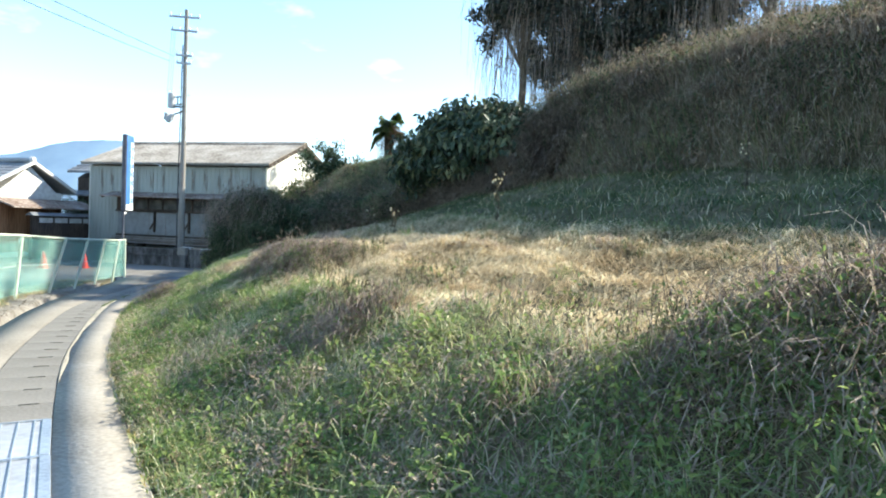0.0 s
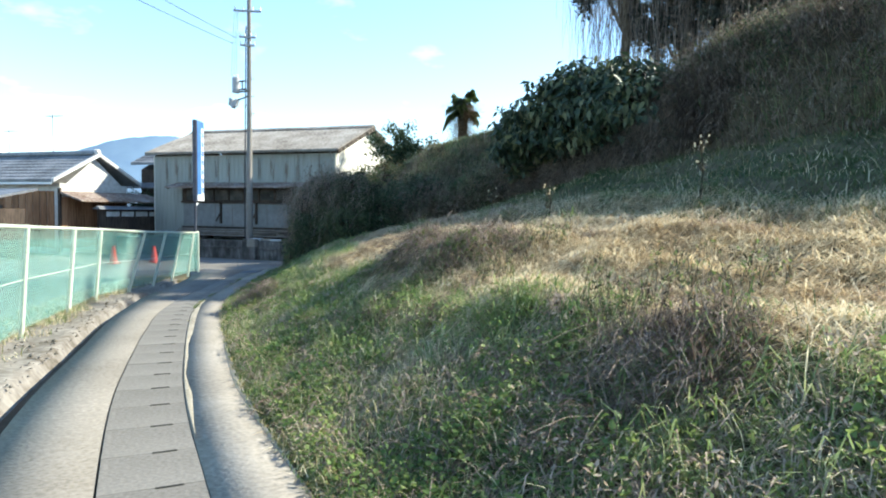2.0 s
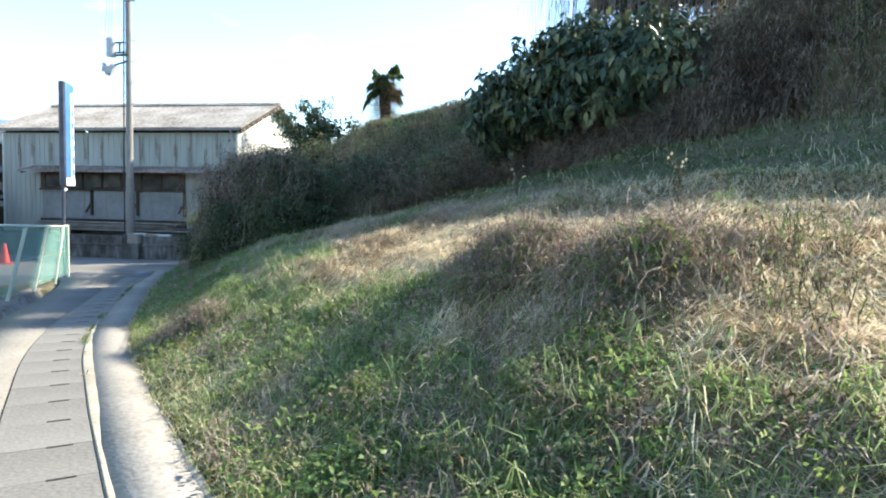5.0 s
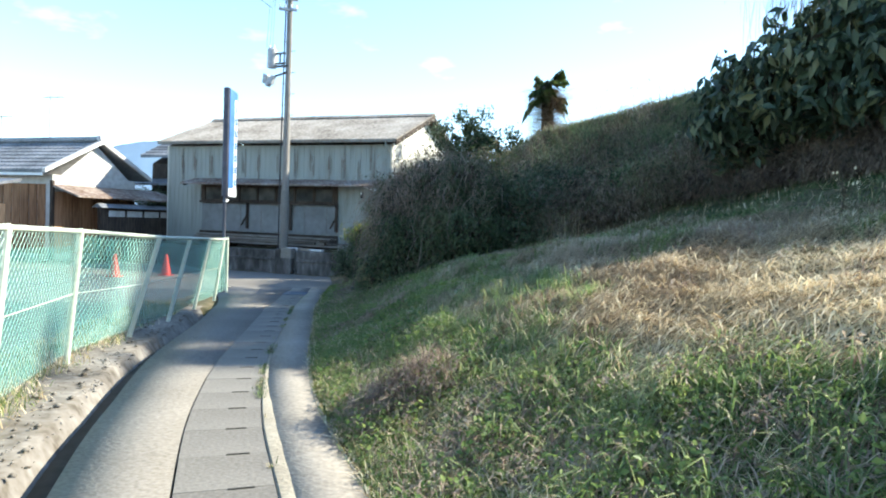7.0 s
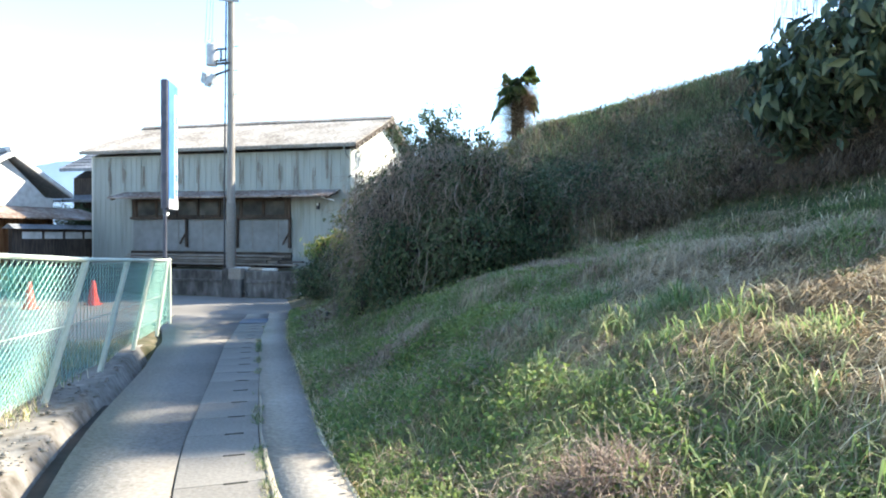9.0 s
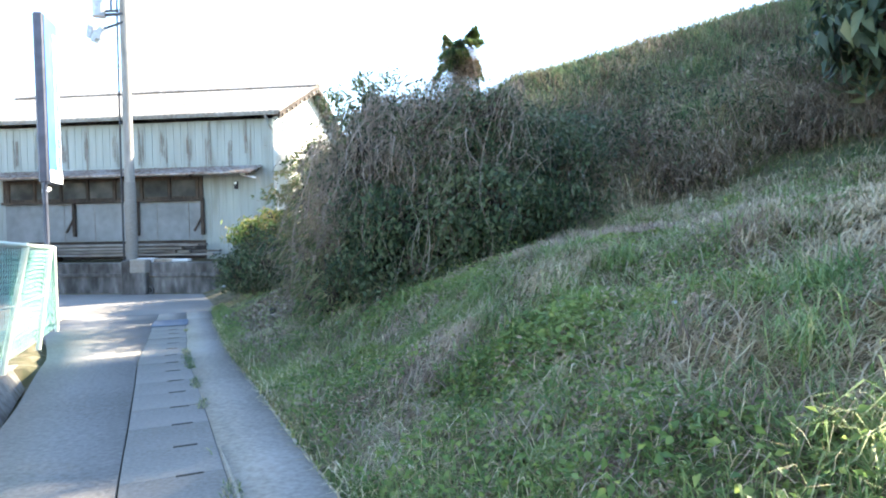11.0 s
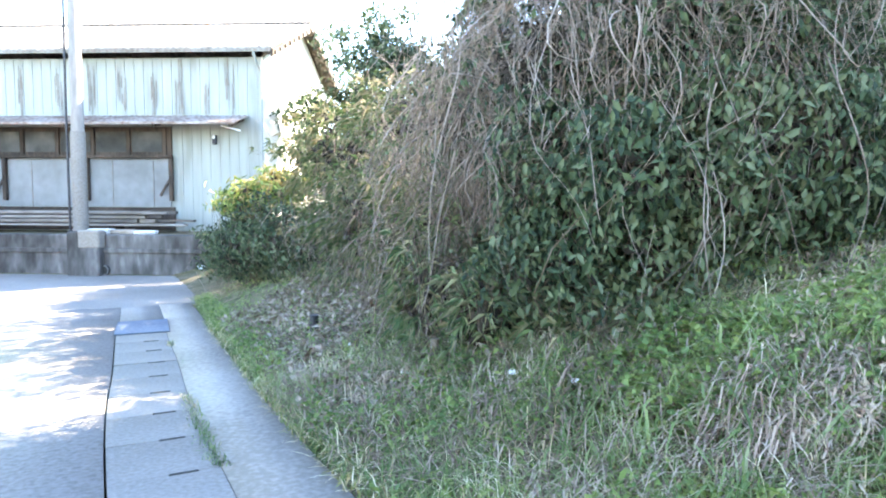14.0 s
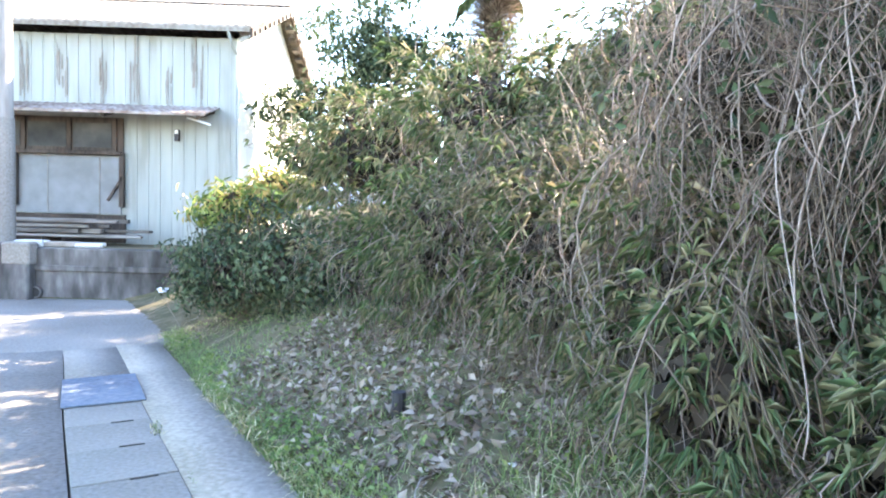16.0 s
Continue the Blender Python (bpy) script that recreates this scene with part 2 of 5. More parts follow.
def rod(bm, a, b, r0, r1=None, seg=8):
    a, b = Vector(a), Vector(b)
    d = b - a
    r = bmesh.ops.create_cone(bm, cap_ends=True, segments=seg, radius1=r0, radius2=r0 if r1 is None else r1, depth=d.length)
    bmesh.ops.transform(bm, matrix=Matrix.Translation((a + b) / 2) @ d.to_track_quat('Z', 'Y').to_matrix().to_4x4(), verts=r["verts"])
    return bm


def prism(bm, outline, axis, lo, hi):
    """A flat outline swept along an axis: outline in the two other axes."""
    def put(p, q, w):
        return {"x": (w, p, q), "y": (p, w, q), "z": (p, q, w)}[axis]
    a = [bm.verts.new(put(p, q, lo)) for p, q in outline]
    b = [bm.verts.new(put(p, q, hi)) for p, q in outline]
    bm.faces.new(a)
    bm.faces.new(b[::-1])
    for i in range(len(a)):
        j = (i + 1) % len(a)
        bm.faces.new((a[i], b[i], b[j], a[j]))
    return bm


def tube(bm, pts, r, seg=6):
    """A bent round bar through points."""
    rings = []
    for i, p in enumerate(pts):
        d = (Vector(pts[min(i + 1, len(pts) - 1)]) - Vector(pts[max(i - 1, 0)])).normalized()
        q = d.to_track_quat('Z', 'Y').to_matrix()
        rr = r if not isinstance(r, (list, tuple)) else r[i]
        rings.append([bm.verts.new(Vector(p) + q @ Vector((rr * math.cos(6.2832 * k / seg), rr * math.sin(6.2832 * k / seg), 0))) for k in range(seg)])
    for a, b in zip(rings, rings[1:]):
        for k in range(seg):
            bm.faces.new((a[k], a[(k + 1) % seg], b[(k + 1) % seg], b[k]))
    bm.faces.new(rings[0][::-1])
    bm.faces.new(rings[-1])
    return bm


# ---- the lane: its joint line, and heights around it ----
LANE = [(7.8, -8.2), (4.35, -4.0), (2.45, -1.95), (.52, -.1), (-1.54, 1.98), (-3.39, 4.09), (-4.68, 5.63), (-5.78, 7.0), (-7.0, 8.75), (-7.95, 10.3),
        (-8.86, 11.83), (-9.5, 12.9), (-10.6, 14.74), (-11.45, 16.3), (-12.4, 18.0), (-13.25, 19.6), (-14.6, 22.0), (-16.2, 24.6)]


def smooth(points, step):
    p = np.array([points[0]] + list(points) + [points[-1]], float)
    out = []
    for i in range(1, len(p) - 2):
        n = max(2, int(np.linalg.norm(p[i + 1] - p[i]) / step))
        for t in np.arange(n) / n:
            out.append(.5 * (2 * p[i] + (p[i + 1] - p[i - 1]) * t + (2 * p[i - 1] - 5 * p[i] + 4 * p[i + 1] - p[i + 2]) * t * t + (3 * p[i] - p[i - 1] - 3 * p[i + 1] + p[i + 2]) * t ** 3))
    return np.array(out + [p[-2]])


CURVE = smooth(LANE, .3)
ARC = np.concatenate([[0], np.cumsum(np.hypot(*np.diff(CURVE, axis=0).T))])
TAN = np.gradient(CURVE, axis=0)
TAN /= np.linalg.norm(TAN, axis=1)[:, None]
NOR = np.stack([TAN[:, 1], -TAN[:, 0]], 1)          # to the right of the way walked


def on_lane(s, d):
    """The place d metres right of the joint, s metres along it."""
    x, y = (np.interp(s, ARC, CURVE[:, i]) for i in (0, 1))
    nx, ny = (np.interp(s, ARC, NOR[:, i]) for i in (0, 1))
    return x + nx * d, y + ny * d


def lane_coords(x, y):
    """Distance right of the lane's right edge, arc length, for arrays."""
    x, y = np.asarray(x, float).ravel(), np.asarray(y, float).ravel()
    best = np.full(x.shape, 1e9)
    s = np.zeros(x.shape)
    side = np.zeros(x.shape)
    for i in range(len(CURVE)):
        dx, dy = x - CURVE[i, 0], y - CURVE[i, 1]
        q = dx * dx + dy * dy
        m = q < best
        best[m], s[m], side[m] = q[m], ARC[i] + (dx * TAN[i, 0] + dy * TAN[i, 1])[m], (dx * NOR[i, 0] + dy * NOR[i, 1])[m]
    return np.sign(side) * np.sqrt(best) - 1.05, s


def road_z(y):
    return .40 - .045 * np.minimum(y, 21.0)


def wob(x, y, seed=0.0):
    """Smooth unevenness, about -1 to 1."""
    return (np.sin(1.3 * x + 2.1 * y + seed) + np.sin(2.7 * x - 1.1 * y + 2 * seed) + np.sin(.6 * x + .9 * y + 3 * seed) + .6 * np.sin(5.1 * x + 3.7 * y + seed)) / 3.4


def foot(s):
    """How far from the lane the upper bank begins."""
    return np.interp(s, [0, 15, 17.9, 20.6, 23, 24.5, 26, 26.8, 27.05, 27.3, 27.7, 29, 33, 38], [9.4, 9.2, 8.9, 8.2, 7.8, 7.6, 7.3, 6.9, 5.6, 4.0, 2.6, 1.8, 1.4, .8])


STEP_D = [-.02, .12, .5, 1.2, 2.0, 3.2, 5.0, 9.0]             # the lower bank's section: distance from the lane ...
STEP_Z = [-.05, 0, .11, .46, .87, 1.25, 1.66, 2.95]            # ... and height
MOUNDS = [(-.5, 6.0, .6, .26), (.5, 5.2, .7, .22), (6.1, -.6, .75, .38), (-4.1, 7.6, .4, .1), (-5.6, 12.2, .5, .08)]


def height(x, y):
    shape = np.shape(x)
    d, s = lane_coords(x, y)
    xf, yf = np.asarray(x, float).ravel(), np.asarray(y, float).ravel()
    z0 = road_z(on_lane(np.clip(s, 0, ARC[-1]), 0)[1])
    size = np.interp(s, [7, 12, 15, 21, 27], [.8, .93, 1.0, 1.06, 1.0])
    lower = np.interp(d, STEP_D, STEP_Z) * size
    lower = lower + .1 * np.exp(-((d - 1.9) / .6) ** 2) * np.interp(s, [12.5, 15.5], [1, 0])
    ft = foot(s)
    over = np.maximum(d - ft, 0)
    at_foot = np.interp(ft, STEP_D, STEP_Z) * size
    steep = 2.1 * np.clip(over / 1.1, 0, 1) ** .8 + .42 * np.clip(over - 1.1, 0, 3.5) + .1 * np.clip(over - 4.6, 0, 20)
    gentle = .85 * np.clip(over, 0, 1.2) + .62 * np.clip(over - 1.2, 0, 2.8) + .22 * np.clip(over - 4, 0, 8)
    gentle *= np.interp(s, [26.8, 28, 30, 34], [1, .75, .6, .4])
    w = np.interp(s, [19.5, 22.5], [0, 1])
    upper = at_foot + steep * (1 - w) + gentle * w
    z = np.where(d > ft, upper, lower)
    z = z + wob(xf, yf) * .05 * np.clip(d - .4, 0, 2)
    z = z + (.05 * wob(xf * 2.2, yf * 2.2, 3.0) + .035 * wob(xf * 4.1, yf * 4.1, 6.0)) * np.clip((d - .3) / .6, 0, 1)
    for mx, my, r, h in MOUNDS:
        z = z + np.where(d > .2, h * np.exp(-((xf - mx) ** 2 + (yf - my) ** 2) / r ** 2), 0)
    north = yf - 16.6 - .06 * (xf + 5)                         # the hill behind the hedge
    hill = np.interp(xf, [-9, -5.3, -3.7, -2.6, -1.5, 1], [.75, 1.4, 1.8, 2.1, 2.4, 2.85]) + .9 * np.clip(north, 0, 1.5) + .66 * np.clip(north - 1.5, 0, 2.5) - .06 * np.clip(north - 4, 0, 12)
    hill = hill * np.interp(xf, [-10.5, -6], [.45, 1]) - z0
    z = z + np.maximum(hill - z, 0) * (north > 0) * np.clip((d - 1.9) / 2.2, 0, 1) * np.interp(xf, [-10.5, -8.5, .2, 2.2], [0, 1, 1, 0])
    z = np.where(d < -.02, np.where(s < 29.5, np.where(d < -3.2, -.04, -.34), np.where(d < -2.1 - np.interp(s, [29, 36], [0, 1.2]), -.03, -.14)), z)
    z = z0 + z
    behind = (yf > 25.15) & (xf < -12.2)                       # the yard behind the retaining wall
    z = np.where(behind, .34, z)
    z = np.where((yf > 19.8) & (yf <= 25.15) & (d < 0), -.56, z)
    return z.reshape(shape)


def grid_axis(lo, hi, step, far):
    inner = np.arange(lo, hi + step / 2, step)
    g, k = [], step
    while True:
        k *= 1.5
        nxt = (g[-1] if g else 0) + k
        g.append(nxt)
        if nxt > far:
            break
    g = np.array(g)
    return np.concatenate([lo - g[::-1], inner, hi + g])


gx, gy = grid_axis(-17, 15, .2, 900), grid_axis(-9, 27, .2, 900)
X, Y = np.meshgrid(gx, gy)
Z = height(np.clip(X, -120, 60), np.clip(Y, -60, 90))
nx_, ny_ = len(gx), len(gy)
idx = np.arange(nx_ * ny_).reshape(ny_, nx_)
quads = np.stack([idx[:-1, :-1], idx[:-1, 1:], idx[1:, 1:], idx[1:, :-1]], -1).reshape(-1, 4)
ground = tagged(new("ground", npmesh("ground", np.stack([X, Y, Z], -1).reshape(-1, 3), quads, M_GROUND)), "grassy bank of soil and turf beside a lane", "ground", kind="structure")


def ribbon(name, s0, s1, d0, d1, top, thick, mat, parent=None, step=.3):
    """A slab that follows the lane between two offsets (numbers or functions of arc length)."""
    ss = np.linspace(s0, s1, max(2, int((s1 - s0) / step) + 1))
    a = np.array([d0(q) if callable(d0) else d0 for q in ss])
    b = np.array([d1(q) if callable(d1) else d1 for q in ss])
    cx, cy = on_lane(ss, 0)
    zc = road_z(cy) + top
    (ax, ay), (bx, by) = on_lane(ss, a), on_lane(ss, b)
    v = np.concatenate([np.stack([ax, ay, zc], 1), np.stack([bx, by, zc], 1), np.stack([bx, by, zc - thick], 1), np.stack([ax, ay, zc - thick], 1)])
    n = len(ss)
    f = []
    for i in range(n - 1):
        for r in range(4):
            f.append((r * n + i, ((r + 1) % 4) * n + i, ((r + 1) % 4) * n + i + 1, r * n + i + 1))
    f += [(0, 3 * n, 2 * n, n), (n - 1, 2 * n - 1, 3 * n - 1, 4 * n - 1)]
    ob = new(name, npmesh(name, v, f, mat))
    if parent is not None:
        ob.parent = parent
    return ob


def left_edge(s):
    return -float(np.interp(s, [0, 11, 17, 21, 24, 27, 30, 33, 35], [.72, .7, .62, .68, .85, .92, 1.1, 1.6, 2.4]))


S_END = 37.6
road = empty("road", (0, 0, 0), "narrow grey concrete lane with a covered gutter along it", "road", kind="structure")
ribbon("lane_slab", 0, S_END, left_edge, -.02, 0, .16, M_CONC, road)
ribbon("lane_slab", 34.5, S_END, -.011, .554, -.002, .16, M_CONC, road)
ribbon("edge_strip", 0, 36.6, .556, 1.05, .003, .18, M_STRIP, road)
ribbon("gutter_bed", 0, S_END, -.012, .555, -.06, .1, M_RECESS, road)
ditch = tagged(ribbon("ditch", 4, 25.5, lambda s: left_edge(s) - .2, lambda s: left_edge(s) - .002, -.16, .05, M_RECESS), "open shallow drain beside the lane, painted dark for its shade", "ditch", kind="structure")
ss_, cc_ = np.linspace(3, 30.0, 160), np.linspace(0, 1, 14)
SG, CG = np.meshgrid(ss_, cc_)
edge_ = np.array([left_edge(q) for q in ss_])[None, :]
dd_ = edge_ - .17 - 1.8 * CG
sx_, sy_ = on_lane(SG.ravel(), dd_.ravel())
base_ = road_z(on_lane(SG.ravel(), 0 * SG.ravel())[1])
rough_ = .012 * wob(sx_ * 1.5, sy_ * 1.5, 2.0) + .012 * wob(sx_ * 5.1, sy_ * 5.1, 5.0)
sz_ = base_ + np.where(CG.ravel() < .01, -.25, -.03 + .06 * CG.ravel() + rough_ * np.minimum(1, CG.ravel() * 4))
si = np.arange(SG.size).reshape(SG.shape)
shoulder = tagged(new("shoulder", npmesh("shoulder", np.stack([sx_, sy_, sz_], 1), np.stack([si[:-1, :-1], si[1:, :-1], si[1:, 1:], si[:-1, 1:]], -1).reshape(-1, 4), M_DIRT)), "dirty broken concrete shoulder below the fence", "shoulder", kind="structure")

junction = tagged(part("pavement", prism(bmesh.new(), [(-60, 19.9), (-15.3, 19.9), (-14.4, 20.6), (-13.2, 20.4), (-12.6, 22), (-12.7, 25.0), (-60, 25.0)], "z", -.75, -.535), M_CONC), "worn pale concrete crossing lane in front of the wall", "pavement", kind="structure")
b = bmesh.new()
rim = [(-60, -9), (-4.2, -9), (-1.6, -.7), (-4.3, 2.3), (-9.1, 8.2), (-11.6, 12.0), (-14.3, 17.2), (-15.5, 19.8), (-60, 19.8)]
lo_, hi_ = [b.verts.new((x, y, float(road_z(y)) - .2)) for x, y in rim], [b.verts.new((x, y, float(road_z(y)) + .005)) for x, y in rim]
b.faces.new(hi_)
b.faces.new(lo_[::-1])
for i in range(len(rim)):
    b.faces.new((lo_[i], lo_[i - 1], hi_[i - 1], hi_[i]))
lot = tagged(part("car_park", b, M_ASPH), "level grey paved lot behind the fence", "car park", kind="structure")


# ---- retaining wall, yard and the warehouse ----
wall = empty("retaining_wall", (-26, 25.15, -.6), "low stained concrete retaining wall with a cast pier", "wall", kind="structure")
bm = boxed((0, 0, .49), (27.6, .28, .98), bevel=.02)
wall_body = part("wall_body", bm, M_OLDWALL, wall)
part("coping", boxed((0, -.16, .62), (27.6, .05, .1), bevel=.01), M_OLDWALL, wall)
pier = part("pier", boxed((8.96, -.2, .53), (.74, .36, 1.06), bevel=.03), M_OLDWALL, wall, "cast concrete pier")
part("pier_cap", boxed((9.1, -.24, .88), (.5, .3, .4), bevel=.03), M_STRIP, pier, "paler concrete block at the top of the pier")

bld = empty("warehouse", (-19.5, 27.45, .34), "old two-storey warehouse clad in pale rust-streaked sheet metal", "building")
WL, WR, EZ = -5.75, 5.68, 4.45          # wall ends and eave height, from the building's own origin
part("wall", boxed(((WL + WR) / 2, 3.45, EZ / 2), (WR - WL, 6.9, EZ)), M_SHEET, bld)
n = 46
rib_hi = part("cladding_rib", boxed((WL + .5 * (WR - WL) / n, -.004, 3.62), (.025, .014, 1.62)), M_SHEET, bld)
rib_lo = part("cladding_rib", boxed((WL + .5 * (WR - WL) / n, -.004, 1.36), (.025, .014, 2.66)), M_SHEET, bld)
for i in range(1, n):
    x = i * (WR - WL) / n
    for src in (rib_hi, rib_lo):
        if src is rib_hi or not (-2.3 < WL + x < 3.2):
            o = new("cladding_rib", src.data)
            o.parent = bld
            o.location.x = x
for k, (x, z, h, w) in enumerate([(-4.9, 3.6, 1.3, .1), (-4.2, 3.7, 1.2, .13), (-3.3, 3.5, 1.1, .12), (-2.5, 3.7, 1.3, .1), (-1.5, 3.6, 1.2, .14), (-.75, 3.7, 1.3, .12), (.3, 3.55, 1.1, .13), (1.2, 3.7, 1.35, .11), (2.0, 3.6, 1.2, .14),
                                  (2.85, 3.5, 1.0, .1), (3.5, 3.6, 1.25, .15), (4.25, 3.45, .9, .1), (4.85, 3.65, 1.4, .15)]):
    for q in range(10):
        part("rust_streak", boxed((x + R.uniform(-w, w) * .8, -.022 + .0004 * q, z + R.uniform(-.5, .5) * h * .7), (R.uniform(.012, .034), .005, R.uniform(.2, .75) * h)), M_RUST, bld)
gable = bmesh.new()
prism(gable, [(0, 0), (6.9, 0), (6.9, EZ), (3.45, 6.02), (0, EZ)], "x", WR, WR + .06)
part("gable_wall", gable, M_GABLE, bld, "cream sheet gable wall")
gable = bmesh.new()
prism(gable, [(0, 0), (6.9, 0), (6.9, EZ), (3.45, 6.02), (0, EZ)], "x", WL - .06, WL)
part("gable_wall", gable, M_GABLE, bld, "cream sheet gable wall")
# roof: two corrugated slopes
def corrugated(x0, x1, y0, z0, y1, z1, pitch=.18, depth=.03, thick=.05):
    b = bmesh.new()
    m = int((x1 - x0) / pitch) * 4
    up = []
    for i in range(m + 1):
        x = x0 + (x1 - x0) * i / m
        w = depth * math.sin(i * math.pi / 2)
        up.append([b.verts.new((x, y0, z0 + w)), b.verts.new((x, y1, z1 + w)), b.verts.new((x, y1, z1 + w - thick)), b.verts.new((x, y0, z0 + w - thick))])
    for p, q in zip(up, up[1:]):
        for k in range(4):
            b.faces.new((p[k], q[k], q[(k + 1) % 4], p[(k + 1) % 4]))
    b.faces.new(up[0])
    b.faces.new(up[-1][::-1])
    return b
roof = part("roof", corrugated(-6.05, 6.12, -.45, 4.63, 3.47, 6.2, .18, .014), M_ROOF, bld, "weathered beige corrugated slate roof")
part("roof", corrugated(-6.05, 6.12, 7.35, 4.63, 3.43, 6.2, .18, .014), M_ROOF, bld, "weathered beige corrugated slate roof")
part("ridge_cap", prism(bmesh.new(), [(3.15, 6.12), (3.45, 6.27), (3.75, 6.12), (3.45, 6.2)], "x", -6.08, 6.15), M_ROOF, bld)
part("eave_board", boxed((.03, -.42, 4.55), (12.1, .04, .1)), M_RUST, bld, "rust-brown eave board")
for y0, z0, y1, z1 in ((-.45, 4.56, 3.45, 6.12), (7.35, 4.56, 3.45, 6.12)):
    b = bmesh.new()
    prism(b, [(y0, z0), (y1, z1), (y1, z1 - .2), (y0, z0 - .2)], "x", 6.07, 6.13)
    verge = part("verge_board", b, M_DKWOOD, bld, "dark notched verge board")
    for i in range(9):
        t = (i + .5) / 9
        part("purlin_end", boxed((6.0, y0 + (y1 - y0) * t, z0 + (z1 - z0) * t - .12), (.34, .14, .1), rx=math.degrees(math.atan2(z1 - z0, y1 - y0))), M_LUMBER, verge)
# lean-to awning, window band, brackets
part("awning", corrugated(-4.15, 5.35, -1.0, 2.72, -.03, 2.98, .14, .018, .025), M_TIN, bld, "rusty tin lean-to awning")
part("awning_edge", boxed((.6, -1.0, 2.69), (9.5, .03, .05)), M_TIN, bld)
for x in (-4.0, -1.15, 1.05, 3.3, 5.2):
    part("rafter", boxed((x, -.5, 2.76), (.07, .98, .07), rx=15), M_DKWOOD, bld)
band = part("window_band", boxed((-.25, -.03, 2.31), (7.1, .05, .76)), M_DKWOOD, bld, "dark timber band of old windows")
for i in range(7):
    part("pane", boxed((-3.1 + i * .96, -.062, 2.31), (.8, .012, .52)), M_GLASSDARK, band)
for i in range(8):
    part("mullion", boxed((-3.58 + i * .96, -.075, 2.31), (.07, .04, .7)), M_DKWOOD, band)
part("sill", boxed((-.25, -.1, 1.93), (7.1, .16, .08), bevel=.01), M_DKWOOD, bld, "dark weathered plank sill")
for x in (-1.2, 1.05, 3.3):
    br = part("bracket", boxed((x, -.1, 1.37), (.1, .1, 1.16), bevel=.01), M_DKWOOD, bld, "dark timber bracket with a brace")
    part("brace", boxed((x - .13, -.12, 1.18), (.05, .06, .6), ry=32), M_DKWOOD, br)
# Dark sheet on the wall stands for the shaded space below the panels.
part("base_shade", boxed((-.25, -.03, .32), (7.2, .05, .6)), M_DKWOOD, bld, "dark sheet for the shaded open space under the wall panels")
part("lower_panel", boxed((-.25, -.02, 1.26), (7.0, .03, 1.24)), M_PANEL, bld, "pale grey lower wall panels")
for i in range(5):
    part("panel_seam", boxed((-1.6 + i * 1.1, -.04, 1.2), (.018, .014, 1.28)), M_RUST, bld)
part("meter_box", boxed((4.45, -.06, 2.36), (.1, .09, .24), bevel=.01), M_DARKMETAL, bld, "small dark meter box")
part("meter_dial", boxed((4.45, -.112, 2.43), (.07, .014, .08)), M_SIGNWHITE, bld)
b = bmesh.new()
tube(b, [(5.62, -.42, 4.5), (5.66, -.3, 4.25), (5.7, -.08, 4.1), (5.7, -.08, 1.4)], .035)
part("downpipe", b, M_SHEET, bld, "thin pale downpipe")
part("light_arm", rod(bmesh.new(), (4.9, -.75, 2.66), (5.3, -.5, 2.55), .025), M_SIGNWHITE, bld, "short pale bar under the awning")
w = part("window", boxed((WR + .08, 4.3, 3.1), (.05, .8, .75)), M_DKWOOD, bld, "small framed gable window")
part("pane", boxed((WR + .112, 4.1, 3.1), (.012, .32, .62)), M_GLASSDARK, w)
part("pane", boxed((WR + .112, 4.5, 3.1), (.012, .32, .62)), M_GLASSDARK, w)

# timber and odds on top of the wall
for i in range(12):
    L_ = R.uniform(5.6, 7.4)
    b = boxed((0, 0, 0), (L_, R.uniform(.12, .2), R.uniform(.05, .09)), bevel=.008)
    o = part("timber_plank", b, M_LUMBER)
    o.matrix_world = pose(-19.2 + R.uniform(-.5, .5), 26.35 + (i % 3) * .2, .5 + .1 * (i // 3) + .04, 0, 0, R.uniform(-1, 1))
    tagged(o, "long grey weathered timber plank in a stack", "plank", "planks before the warehouse")
for x in (-20.9, -17.3):
    o = part("timber_bearer", boxed((x, 26.55, .42), (.12, .7, .16)), M_DKWOOD)
    tagged(o, "short dark timber bearer under planks", "timber", "bearers")
for x, y, sx, sz, c in ((-16.9, 25.3, .55, .12, M_PLASTER), (-16.4, 25.35, .6, .1, M_LITTER), (-15.9, 25.4, .5, .08, M_PLASTER)):
    o = part("stone_block", boxed((x, y, .38 + sz / 2), (sx, .26, sz), rz=R.uniform(-8, 8), bevel=.02), c)
    tagged(o, "pale flat stone lying on the retaining wall", "stone", "stones on the wall")


# ---- utility pole with its equipment ----
pole = empty("utility_pole", (-17.58, 25.62, .34), "tall tapered concrete utility pole with crossarms", "utility pole")
b = bmesh.new()
rod(b, (0, 0, 0), (0, 0, 12.3), .155, .095, 20)
shaft = part("shaft", b, M_POLE, pole)
part("lower_sleeve", rod(bmesh.new(), (0, 0, 0), (0, 0, 2.4), .168, .163, 20), M_CONC, pole, "slightly wider, darker lower sleeve")
for z, l_, a in ((11.9, 1.5, 25), (11.2, 1.3, 25), (9.95, .8, 30), (9.55, .7, 30)):
    arm = part("crossarm", boxed((0, -.15, z), (l_, .08, .09), rz=a), M_GREYMETAL, pole)
    for q in (-.45, -.15, .2, .48):
        part("insulator", rod(bmesh.new(), (q * l_ * math.cos(radians(a)), -.15 + q * l_ * math.sin(radians(a)), z + .04), (q * l_ * math.cos(radians(a)), -.15 + q * l_ * math.sin(radians(a)), z + .2), .045, .03, 8), M_SIGNWHITE, arm)
part("transformer_arm", boxed((-.4, -.1, 7.35), (.9, .07, .08)), M_DARKMETAL, pole)
